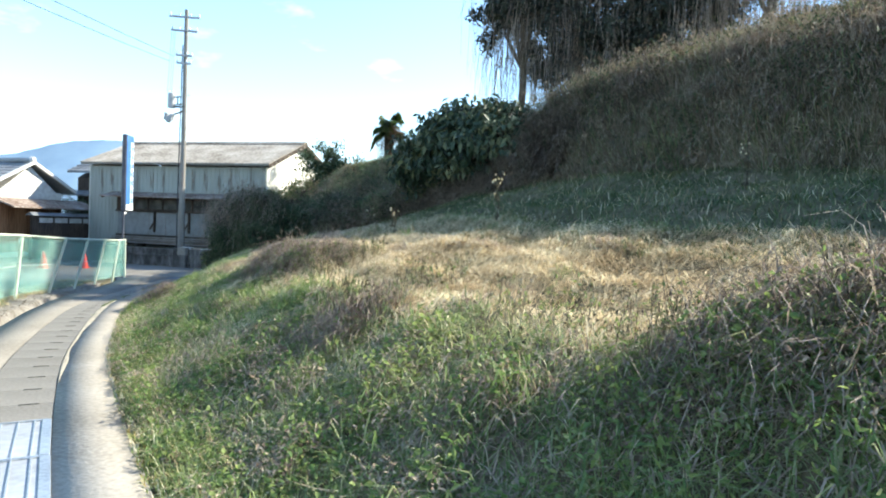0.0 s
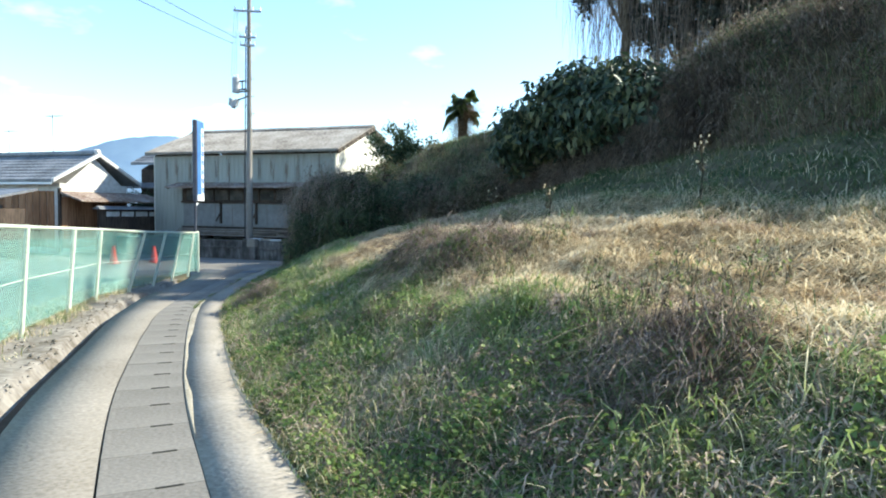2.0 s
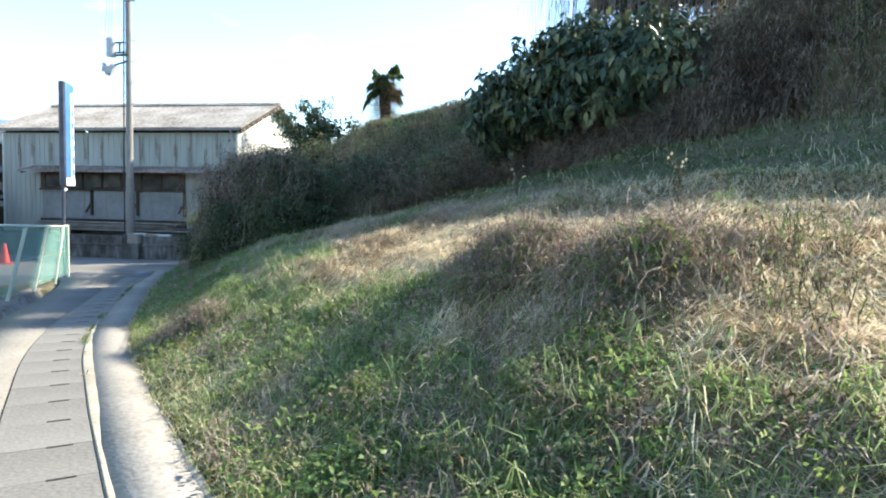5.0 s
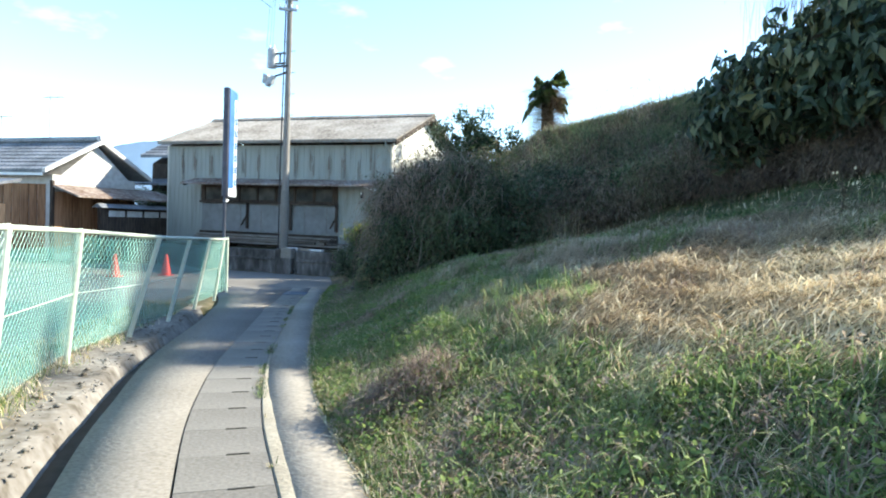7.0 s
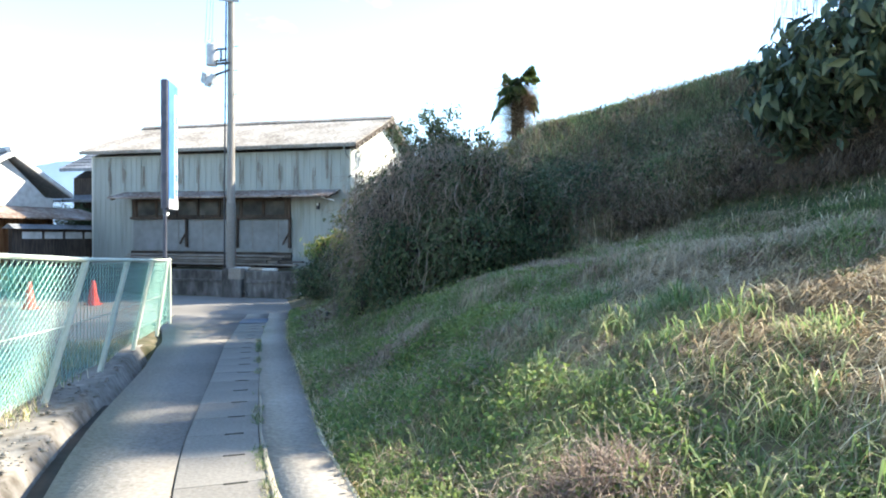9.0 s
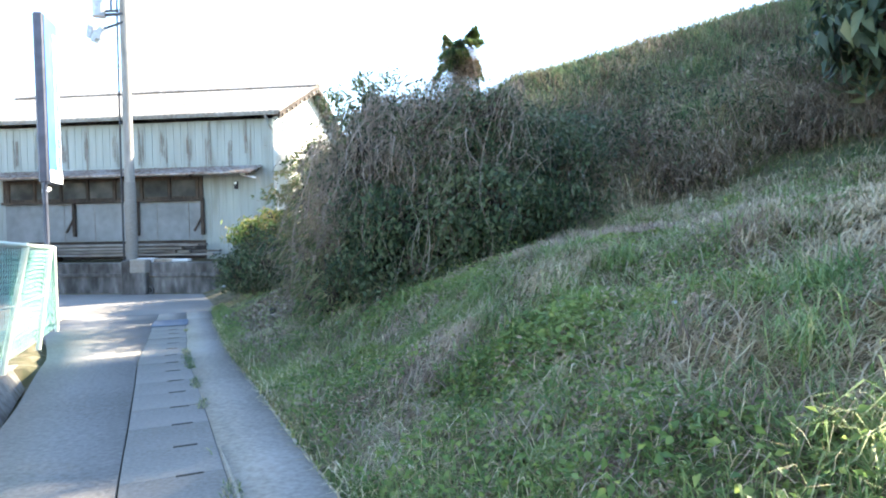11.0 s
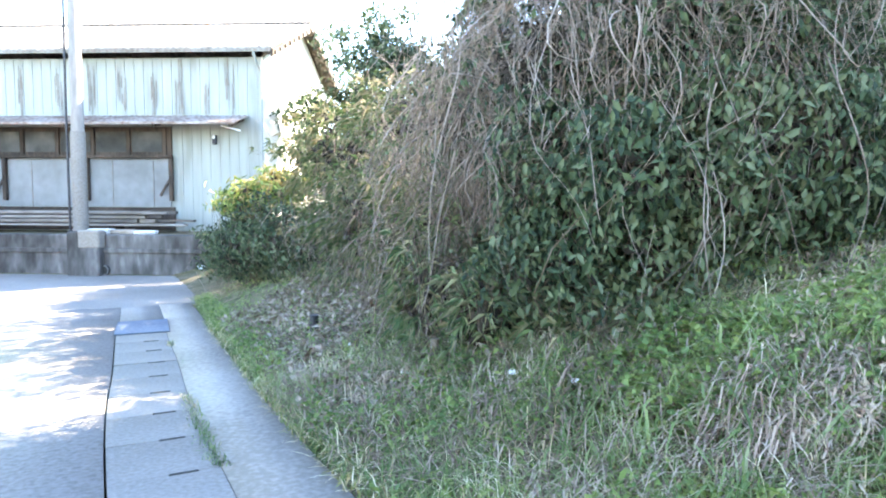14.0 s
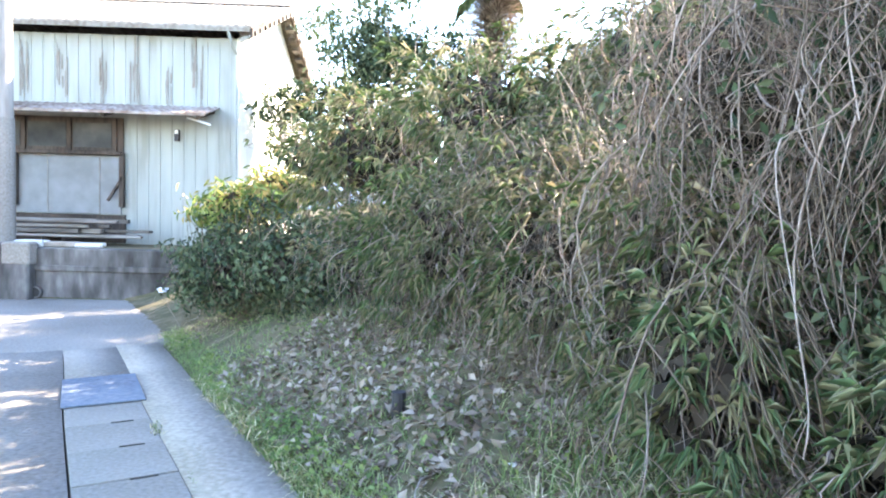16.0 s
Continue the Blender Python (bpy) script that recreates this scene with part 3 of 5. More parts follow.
part("transformer_arm", boxed((-.4, -.1, 7.0), (.9, .06, .06), ry=-14), M_DARKMETAL, pole)
tr = part("transformer", rod(bmesh.new(), (-.7, -.12, 7.3), (-.7, -.12, 8.0), .19, .19, 16), M_GREYMETAL, pole, "grey drum transformer")
part("transformer_lid", rod(bmesh.new(), (-.7, -.12, 8.0), (-.7, -.12, 8.08), .2, .12, 16), M_GREYMETAL, tr)
for q in (-.12, .1):
    part("bushing", rod(bmesh.new(), (-.7 + q, -.12, 8.05), (-.7 + q, -.12, 8.22), .035, .02, 8), M_SIGNWHITE, tr)
for i, (x, z) in enumerate(((-.95, 6.85), (-.8, 6.72), (-.65, 6.8))):
    part("lamp_unit", boxed((x, -.15, z), (.16, .22, .36), ry=20, bevel=.02), M_GREYMETAL, pole, "grey switch unit")
for z in (7.45, 7.85):
    part("drum_bracket", boxed((-.32, -.12, z), (.46, .06, .06)), M_DARKMETAL, pole)
part("drum_strap", boxed((-.32, -.12, 7.65), (.05, .05, .46)), M_DARKMETAL, pole)
for x, z in ((-1.05, 6.78), (-.92, 6.66), (-.78, 6.62), (-.66, 6.7)):
    part("cutout_fuse", rod(bmesh.new(), (x, -.2, z), (x + .06, -.22, z + .3), .04, .03, 8), M_GREYMETAL, pole, "grey ribbed fuse")
for x in (-.95, -.8, -.68):
    part("drop_wire", rod(bmesh.new(), (x, -.15, 8.1), (x * .8, -.15, 11.2), .008, None, 5), M_DARKMETAL, pole)
for i in range(9):
    z = 5.0 + .42 * i
    part("step_bolt", rod(bmesh.new(), (0, 0, z), ((.3 if i % 2 else -.3), -.02, z), .012, None, 6), M_DARKMETAL, pole)
b = bmesh.new()
tube(b, [(-.2, -.1, 0), (-.2, -.1, 3), (-.17, -.08, 7), (-.14, -.06, 10.5)], .03, 6)
part("conduit", b, M_DARKMETAL, pole, "dark cable conduit")


def cable(p, q, sag, r=.012, label="thin dark overhead cable"):
    b = bmesh.new()
    p, q = Vector(p), Vector(q)
    tube(b, [p.lerp(q, t / 14) - Vector((0, 0, sag * 4 * (t / 14) * (1 - t / 14))) for t in range(15)], r, 5)
    tagged(part("overhead_cable", b, M_DARKMETAL), label, "cable", "overhead cables")


cable((-18.3, 25.4, 10.0), (-10.2, 2.7, 7.9), .15)
cable((-18.1, 25.4, 10.25), (-9.2, 2.7, 7.9), .1)

# ---- roadside sign ----
sign = empty("roadside_sign", (-14.2, 17.78, -.5), "tall narrow blue and white roadside sign on a post", "sign", rz=23)
part("post", rod(bmesh.new(), (0, 0, 0), (0, 0, 2.95), .045, None, 12), M_SIGNEDGE, sign)
part("post_cap", rod(bmesh.new(), (0, -.03, 2.55), (0, .25, 2.6), .04, None, 8), M_SIGNWHITE, sign)
panel = part("panel", boxed((0, .36, 4.18), (.17, .82, 2.98), bevel=.03), M_SIGNEDGE, sign, "dark-edged sign box")
part("face", boxed((.092, .36, 4.18), (.012, .76, 2.9), bevel=.004), M_BLUE, panel, "blue sign face")
part("white_band", boxed((.104, .55, 4.1), (.008, .26, 2.6)), M_SIGNWHITE, panel, "white vertical band")
for i in range(7):
    part("lettering_bar", boxed((.111, .55, 5.15 - i * .34), (.006, .16, .2)), M_BLUE, panel)
part("lower_plate", boxed((.1, .36, 2.82), (.012, .76, .22)), M_SIGNWHITE, panel, "pale lower plate")

# ---- chain-link fence ----
FENCE = [(-.9, -1.0), (-2.4, .7), (-3.91, 2.42), (-5.42, 4.14), (-7.05, 6.25), (-8.57, 8.2), (-9.66, 10.14), (-10.6, 11.9), (-11.7, 13.8), (-12.85, 15.8), (-14.05, 17.75)]
LEANS = [(0, .05), (0, .05), (0, .07), (0, .1), (.02, .12), (.05, .12), (.15, .36), (.12, .32), (.08, .28), (.05, .2), (0, 0)]     # of the tops: along the fence, and over the lane
fence = empty("chain_link_fence", (0, 0, 0), "pale green chain-link fence with leaning posts and a green net", "fence")
net_m = bpy.data.materials.new("green_net")
net_m.use_nodes = True
nn, nl = net_m.node_tree.nodes, net_m.node_tree.links
pb = nn["Principled BSDF"]
tint = nn.new("ShaderNodeTexNoise")
tint.inputs["Scale"].default_value = 3.0
rampn = nn.new("ShaderNodeValToRGB")
rampn.color_ramp.elements[0].color, rampn.color_ramp.elements[1].color = (.02, .2, .19, 1), (.05, .31, .29, 1)
nl.new(tint.outputs["Fac"], rampn.inputs["Fac"])
nl.new(rampn.outputs["Color"], pb.inputs["Base Color"])
pb.inputs["Roughness"].default_value = .8
tp = nn.new("ShaderNodeBsdfTransparent")
mx = nn.new("ShaderNodeMixShader")
mx.inputs["Fac"].default_value = .4
nl.new(tp.outputs[0], mx.inputs[1])
nl.new(pb.outputs[0], mx.inputs[2])
nl.new(mx.outputs[0], nn["Material Output"].inputs["Surface"])
tops, bases = [], []
for i, (x, y) in enumerate(FENCE):
    a = Vector(FENCE[min(i + 1, len(FENCE) - 1)]) - Vector(FENCE[max(i - 1, 0)])
    a.normalize()
    z = float(road_z(y)) + .03
    base, top = Vector((x, y, z - .1)), Vector((x + a.x * LEANS[i][0] + a.y * LEANS[i][1], y + a.y * LEANS[i][0] - a.x * LEANS[i][1], z + 1.42 - .15 * LEANS[i][1]))
    bases.append(Vector((x, y, z)))
    tops.append(top)
    part("post", rod(bmesh.new(), base, top, .036 if i else .045, None, 10), M_POST, fence)
    part("post_cap", rod(bmesh.new(), top, top + Vector((0, 0, .03)), .04, .02, 10), M_POST, fence)
for i in range(len(FENCE) - 1):
    part("top_rail", rod(bmesh.new(), tops[i], tops[i + 1], .024, None, 8), M_POST, fence)
    part("middle_wire", rod(bmesh.new(), bases[i].lerp(tops[i], .5), bases[i + 1].lerp(tops[i + 1], .5), .006, None, 5), M_POST, fence)
    b = bmesh.new()
    w_ = (bases[i + 1] - bases[i]).length
    h_ = 1.38
    def on(u, v):
        return bases[i].lerp(bases[i + 1], u / w_).lerp(tops[i].lerp(tops[i + 1], u / w_), v / 1.42)
    cell = .1 if i < 6 else .13
    k = -h_
    while k < w_:
        u0, u1 = max(k, 0), min(k + h_, w_)
        if u1 - u0 > .02:
            rod(b, on(u0, .03 + u0 - k), on(u1, .03 + u1 - k), .0028, None, 3)
            rod(b, on(u0, .03 + h_ - (u0 - k)), on(u1, .03 + h_ - (u1 - k)), .0028, None, 3)
        k += cell
    part("wire_mesh", b, M_WIRE, fence)
    b = bmesh.new()
    side = (bases[i + 1] - bases[i]).cross(Vector((0, 0, 1))).normalized() * -.05
    ny = 5
    rows_ = []
    for u in range(9):
        rows_.append([b.verts.new(on(w_ * u / 8, .03 + (1.34 if i > 4 else 1.22) * v / ny) + side * (1 + .5 * math.sin(u * 1.7 + v * 2 + i))) for v in range(ny + 1)])
    for p, q in zip(rows_, rows_[1:]):
        for v in range(ny):
            b.faces.new((p[v], q[v], q[v + 1], p[v + 1]))
    part("net", b, net_m, fence, "torn green windbreak net")

# ---- traffic cones in the lot ----
for x, y, z in ((-19.84, 19.38, -0.467), (-19.56, 21.36, -0.535)):
    cone = empty("traffic_cone", (x, y, z), "small red plastic traffic cone", "traffic cone", "traffic cones")
    part("base", boxed((0, 0, .02), (.38, .38, .04), bevel=.01), M_CONE, cone)
    part("body", rod(bmesh.new(), (0, 0, .04), (0, 0, .75), .17, .045, 16), M_CONE, cone)

# ---- houses beyond the lot ----
def tiled_roof(parent, x0, x1, ye, ze, yr, zr, mat, over=.35):
    """One slope of tiles from eave to ridge, with rows of rolls."""
    b = bmesh.new()
    m = max(4, int((x1 - x0) / .3))
    n_ = 8
    for r in range(n_):
        t0, t1 = r / n_, (r + 1) / n_
        for c in range(m):
            xa, xb = x0 + (x1 - x0) * c / m, x0 + (x1 - x0) * (c + 1) / m
            ya, yb = ye + (yr - ye) * t0, ye + (yr - ye) * t1
            za, zb = ze + (zr - ze) * t0 + .05, ze + (zr - ze) * t1 + .01
            v = [b.verts.new(p) for p in ((xa, ya, za), ((xa + xb) / 2, ya, za - .035), (xb, ya, za), (xb, yb, zb), ((xa + xb) / 2, yb, zb - .035), (xa, yb, zb))]
            b.faces.new((v[0], v[1], v[4], v[5]))
            b.faces.new((v[1], v[2], v[3], v[4]))
            lo = [b.verts.new(p) for p in ((xa, ya, za - .09), (xb, ya, za - .09))]
            b.faces.new((v[0], v[1], v[2], lo[1], lo[0]))
    prism(b, [(ye, ze - .05), (yr, zr - .05), (yr, zr - .12), (ye, ze - .12)], "x", x0, x1)
    return part("roof_slope", b, mat, parent, "rows of curved roof tiles")


house = empty("house", (-27.0, 25.0, -.5), "low wooden house with a grey tiled roof and white gable", "house")
# gable faces the lane; ridge runs away along x
part("wall", boxed((-6, 0, 1.8), (12, 4.3, 3.6)), M_PLASTER, house)
for i in range(22):
    part("board", boxed((-.6 - .5 * i, -2.17, 1.75), (.44, .04, 2.9)), M_WOOD, house)
for i in range(9):
    part("board", boxed((.03, -1.95 + .48 * i, 1.6), (.04, .46, 2.6)), M_WOOD, house)
b = bmesh.new()
prism(b, [(-2.15, 3.3), (2.15, 3.3), (0, 5.0)], "x", -12, .02)
part("gable", b, M_PLASTER, house, "white plastered gable")
tiled_roof(house, -12.2, .3, -2.75, 3.75, 0, 5.2, M_TILE)
tiled_roof(house, -12.2, .3, 2.75, 3.75, 0, 5.2, M_TILE)
part("ridge", boxed((-6, 0, 5.3), (12.4, .26, .26), bevel=.08), M_TILE, house, "thick tiled ridge")
part("ridge_end", rod(bmesh.new(), (.2, 0, 5.32), (.34, 0, 5.36), .2, .12, 12), M_PLASTER, house, "pale ridge-end tile")
for sgn in (-1, 1):
    b = bmesh.new()
    prism(b, [(sgn * 2.8, 3.62), (0, 5.1), (0, 5.28), (sgn * 2.8, 3.8)], "x", .22, .4)
    part("verge", b, M_PLASTER, house, "white verge board")
part("corner_board", boxed((.0, -2.16, 1.7), (.16, .1, 3.3)), M_DKWOOD, house)
part("pent_roof", prism(bmesh.new(), [(.0, 3.2), (1.5, 2.75), (1.5, 2.68), (.0, 3.1)], "y", -2.2, 3.6), M_TIN, house, "brown tin pent roof")
part("eave_fascia", boxed((-6, -2.7, 3.6), (12.2, .06, .16)), M_SIGNWHITE, house)
w = part("window", boxed((-4.8, -2.2, 1.9), (1.6, .06, 1.1)), M_DKWOOD, house)
part("pane", boxed((-4.8, -2.24, 1.9), (1.4, .012, .95)), M_GLASSDARK, w)

shed = empty("shed", (-24.6, 17.6, -.5), "dark wooden lean-to shed with a low tin roof", "shed")
part("wall", boxed((-3.5, 0, 1.15), (7, 3, 2.3)), M_DKWOOD, shed)
for i in range(12):
    part("board", boxed((-.28 - .56 * i, -1.52, 1.1), (.5, .04, 2.15)), M_DKWOOD, shed)
part("roof", prism(bmesh.new(), [(-1.9, 2.35), (1.8, 3.1), (1.8, 3.2), (-1.9, 2.45)], "x", -7.3, .4), M_TILE, shed, "grey tin roof")
part("downpipe", rod(bmesh.new(), (.1, -1.6, 2.3), (.1, -1.6, 0), .05, None, 8), M_SIGNWHITE, shed, "white downpipe")

GARDEN = [(-27.6, 29.3, 1.4, 1.2, .9, 1.5), (-26.6, 29.8, 1.7, .9, .9, 1.6), (-29.0, 30.0, 1.6, 1.2, 1.0, 1.7)]

yard_wall = empty("yard_wall", (-25.6, 26.0, -.5), "dark timber yard wall with white plaster panels", "wall")
part("wall_body", boxed((0, .3, 1.15), (.16, 4.8, 2.3)), M_DKWOOD, yard_wall)
part("wall_roof", prism(bmesh.new(), [(-.3, 2.3), (.3, 2.3), (0, 2.48)], "y", -2.2, 2.8), M_TILE, yard_wall, "narrow tiled capping")
for i in range(4):
    part("plaster_panel", boxed((.09, -1.25 + i * .98, 2.06), (.03, .84, .26)), M_PLASTER, yard_wall, "white plaster panel")

far = empty("house", (-28.4, 33.5, -.5), "narrow dark grey tiled house further back", "house")
part("wall", boxed((0, 0, 2.4), (2.6, 5, 4.8)), M_DKWOOD, far)
tiled_roof(far, -1.65, 1.65, -3.0, 5.2, 0, 6.7, M_TILE)
tiled_roof(far, -1.65, 1.65, 3.0, 5.2, 0, 6.7, M_TILE)
part("gable", prism(bmesh.new(), [(-2.5, 4.8), (2.5, 4.8), (0, 6.3)], "x", -1.3, 1.3), M_DKWOOD, far)
part("pent_roof", prism(bmesh.new(), [(-3.4, 3.6), (-2.5, 3.9), (-2.5, 4.0), (-3.4, 3.7)], "x", -1.9, 1.5), M_TILE, far, "low tiled pent roof")

red = empty("house", (-8.8, 5.95, -.45), "house corner with an orange tiled roof", "house")
part("wall", boxed((-3.5, -3.2, 2.2), (6, 6, 4.4)), M_PLASTER, red)
tiled_roof(red, -7.3, .2, -.1, 5.0, -3.2, 6.6, M_REDTILE)
tiled_roof(red, -7.3, .2, -6.4, 5.0, -3.2, 6.6, M_REDTILE)
part("eave_fascia", boxed((-3.5, -.1, 4.9), (7.6, .05, .14)), M_SIGNWHITE, red)
part("gable", prism(bmesh.new(), [(-6.1, 4.4), (-.2, 4.4), (-3.2, 6.4)], "x", -6.4, -.5), M_PLASTER, red)

for x, y, z, h in ((-33, 27.5, 4.8, 2.6), (-40, 30, 4.0, 3.0)):
    an = empty("antenna", (x, y, z), "thin metal television aerial on a mast", "antenna", "antennas")
    part("mast", rod(bmesh.new(), (0, 0, 0), (0, 0, h), .03, None, 6), M_GREYMETAL, an)
    part("boom", rod(bmesh.new(), (-.5, 0, h - .1), (.9, 0, h - .1), .018, None, 6), M_GREYMETAL, an)
    for q in range(5):
        part("element", rod(bmesh.new(), (-.4 + q * .28, -.35, h - .1), (-.4 + q * .28, .35, h - .1), .012, None, 5), M_GREYMETAL, an)

# ---- distant hill ----
def ridge_line(a):
    """Height of the hills, as an angle in degrees, over the bearing in degrees."""
    return 2.7 + 3.0 * np.exp(-((a - 133.0) / 7.0) ** 2) + .5 * np.exp(-((a - 146) / 6.0) ** 2) + .05 * np.sin(a * 1.3) + .03 * np.sin(a * 4.1)
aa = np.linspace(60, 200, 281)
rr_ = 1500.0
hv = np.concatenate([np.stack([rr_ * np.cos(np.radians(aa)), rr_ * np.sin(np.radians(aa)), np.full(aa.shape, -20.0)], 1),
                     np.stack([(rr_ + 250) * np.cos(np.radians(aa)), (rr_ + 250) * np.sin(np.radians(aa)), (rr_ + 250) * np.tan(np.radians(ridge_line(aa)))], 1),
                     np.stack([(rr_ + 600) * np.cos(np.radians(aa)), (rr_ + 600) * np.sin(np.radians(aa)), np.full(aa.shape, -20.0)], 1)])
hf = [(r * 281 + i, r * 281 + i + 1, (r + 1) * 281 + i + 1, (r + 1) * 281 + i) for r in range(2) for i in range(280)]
tagged(new("backdrop", npmesh("hill", hv, hf, M_HILL)), "distant wooded hills, blue haze put into their colour", "hill", kind="structure")


# ---- vegetation ----
def blades(p, length, width, lean, mat, name, bend=.5, way=None, lie=0.0):
    """Grass blades rooted at p: each a bent tapering strip of three triangles."""
    n = len(p)
    L = length * R.uniform(.5, 1.3, n)
    a = R.uniform(0, 2 * np.pi, n) if way is None else way + R.normal(0, .6, n)
    tilt = np.clip(R.normal(lean, .35, n), 0, 1.5)
    dx, dy = np.cos(a), np.sin(a)
    side = np.stack([-dy, dx, np.zeros(n)], 1) * (width * R.uniform(.6, 1.3, n))[:, None] / 2
    d1 = np.stack([dx * np.sin(tilt), dy * np.sin(tilt), np.cos(tilt)], 1)
    t2 = tilt + bend * R.uniform(.4, 1.6, n)
    d2 = np.stack([dx * np.sin(t2), dy * np.sin(t2), np.cos(t2)], 1)
    m = p + d1 * (L * .55)[:, None]
    tip = m + d2 * (L * .5)[:, None]
    if lie:                                   # rest on the ground instead of going into it
        m[:, 2] = np.clip(m[:, 2], height(m[:, 0], m[:, 1]) + .008, height(m[:, 0], m[:, 1]) + R.uniform(.01, lie, n))
        tip[:, 2] = np.clip(tip[:, 2], height(tip[:, 0], tip[:, 1]) + .004, height(tip[:, 0], tip[:, 1]) + R.uniform(.005, lie, n) * 1.2)
    v = np.stack([p - side, p + side, m + side * .8, m - side * .8, tip], 1).reshape(-1, 3)
    k = np.arange(n)[:, None] * 5
    f = np.concatenate([k + [0, 1, 2], k + [0, 2, 3], k + [3, 2, 4]])
    return npmesh(name, v, f, mat)


def leaves(p, nrm, size, mat, name, aspect=.45, droop=.5, spread=.8):
    """Pointed leaves at p facing about along nrm, folded along the middle."""
    n = len(p)
    L = size * R.uniform(.55, 1.35, n)
    z = nrm + R.normal(0, spread, (n, 3))
    z /= np.linalg.norm(z, axis=1)[:, None] + 1e-9
    u = R.normal(0, 1, (n, 3)) + np.array([0, 0, -droop * 2])
    u -= (u * z).sum(1)[:, None] * z
    u /= np.linalg.norm(u, axis=1)[:, None] + 1e-9
    w = np.cross(z, u)
    hw = (L * aspect / 2)[:, None]
    mid = p + u * (L * .45)[:, None]
    tip = p + u * L[:, None] - z * (L * .15)[:, None]
    v = np.stack([p, mid + w * hw + z * hw * .35, tip, mid - w * hw + z * hw * .35], 1).reshape(-1, 3)
    k = np.arange(n)[:, None] * 4
    return npmesh(name, v, np.concatenate([k + [0, 1, 2], k + [0, 2, 3]]), mat)


def strands(p0, p1, sag, r, mat, name, seg=5):
    """Thin stems from p0 to p1 that hang or bow, three-sided."""
    n = len(p0)
    t = np.linspace(0, 1, seg + 1)
    c = p0[:, None, :] * (1 - t)[None, :, None] + p1[:, None, :] * t[None, :, None]
    bow = R.normal(0, 1, (n, 1, 3)) * np.asarray(sag).reshape(-1, 1, 1)
    c = c + bow * np.sin(np.pi * t)[None, :, None] + R.normal(0, 1, (n, 1, 3)) * np.asarray(sag).reshape(-1, 1, 1) * .4 * np.sin(2 * np.pi * t)[None, :, None]
    off = np.array([[1, 0, 0], [-.5, .87, 0], [-.5, -.6, .6]])
    rr = (np.asarray(r).reshape(-1, 1, 1, 1) * np.ones((n, 1, 1, 1))) * (1 - .5 * t)[None, :, None, None]
    v = (c[:, :, None, :] + off[None, None] * rr).reshape(-1, 3)
    f = []
    for i in range(seg):
        for q in range(3):
            f.append((i * 3 + q, i * 3 + (q + 1) % 3, (i + 1) * 3 + (q + 1) % 3, (i + 1) * 3 + q))
    f = (np.arange(n)[:, None, None] * (seg + 1) * 3 + np.array(f)[None]).reshape(-1, 4)
    return npmesh(name, v, f, mat)


def spot(s0, s1, d0, d1, n):
    """n places between arc lengths and distances from the lane's right edge."""
    s, d = R.uniform(s0, s1, n), R.uniform(d0, d1, n)
    x, y = on_lane(s, d + 1.05)
    return x, y, s, d


def rooted(x, y, lift=0.0):
    return np.stack([x, y, height(x, y) - .01 + lift], 1)


def stuff(name, me, label, cat="grass"):
    return tagged(new(name, me), label, cat, kind="stuff")


def dry(x, y, s, d):
    """How dry the turf is: the open shelf of the bank is straw, the shaded faces green."""
    near = np.interp(s, [8, 14, 18, 22], [1.9, 1.4, 1.3, 1.2])
    shelf = np.clip((d - near) / 1.5, 0, 1) ** .8 * np.clip((6.1 - d) / .7, 0, 1)
    return np.clip(.1 + .95 * shelf * np.interp(s, [0, 18, 22, 24, 27], [1, .95, .8, .6, .5]) + .32 * wob(x * .9, y * .9, 1.0) + .3 * wob(x * 2.3, y * 2.3, 4.0), 0, 1)


def sharp(q):
    return np.clip((q - .22) / .5, 0, 1)


def turf(n, s0, s1, d0, d1):
    x, y, s, d = spot(s0, s1, d0, d1, n)
    ok = d < foot(s) + .3
    return x[ok], y[ok], s[ok], d[ok]


x, y, s, d = turf(300000, 5, 37, .02, 5.8)
k_ = (s < 28.3) | (d < .35) | (R.uniform(0, 1, len(s)) < .25)
x, y, s, d = x[k_], y[k_], s[k_], d[k_]
q = R.uniform(0, 1, len(x)) < sharp(dry(x, y, s, d))
# Further along, tan replaces straw, partly to put weaker sunlight into the colour.
for far_, mat in ((False, M_STRAW), (True, M_TAN)):
    j = q & ((s + R.normal(0, .8, len(s)) > 19.5) == far_)
    stuff("dry_grass", blades(rooted(x[j], y[j], R.uniform(0, .04, j.sum())), .3, .0075, 1.42, mat, "dry_grass", .12, None, .1), "tan dead flattened grass, darkened for weaker sun" if far_ else "straw-coloured dry flattened grass")
g = ~q
stuff("green_grass", blades(rooted(x[g], y[g]), .14, .008, .85, M_GRASS, "green_grass", .5, None, .13), "short green grass on the bank")
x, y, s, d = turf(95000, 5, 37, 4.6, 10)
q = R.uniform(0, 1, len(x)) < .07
stuff("green_grass", blades(rooted(x[~q], y[~q]), .15, .011, .8, M_SHADEGRASS, "upper_grass", .5, None, .13), "green turf on the upper slope, darkened for shade")
stuff("dry_grass", blades(rooted(x[q], y[q]), .2, .01, .9, M_STRAW, "upper_dry", .6), "scattered dry blades on the upper slope")
# long drooping tufts
x, y, s, d = turf(1100, 6, 30, .8, 5)
x, y, s = np.repeat(x, 30), np.repeat(y, 30), np.repeat(s, 30)
x, y = x + R.normal(0, .05, len(x)), y + R.normal(0, .05, len(x))
q = R.uniform(0, 1, len(x)) < sharp(dry(x, y, s, np.repeat(d, 30)))
stuff("dry_grass", blades(rooted(x[q], y[q]), .34, .007, 1.38, M_STRAW, "dry_tufts", .15, None, .14), "long bent straw tufts")
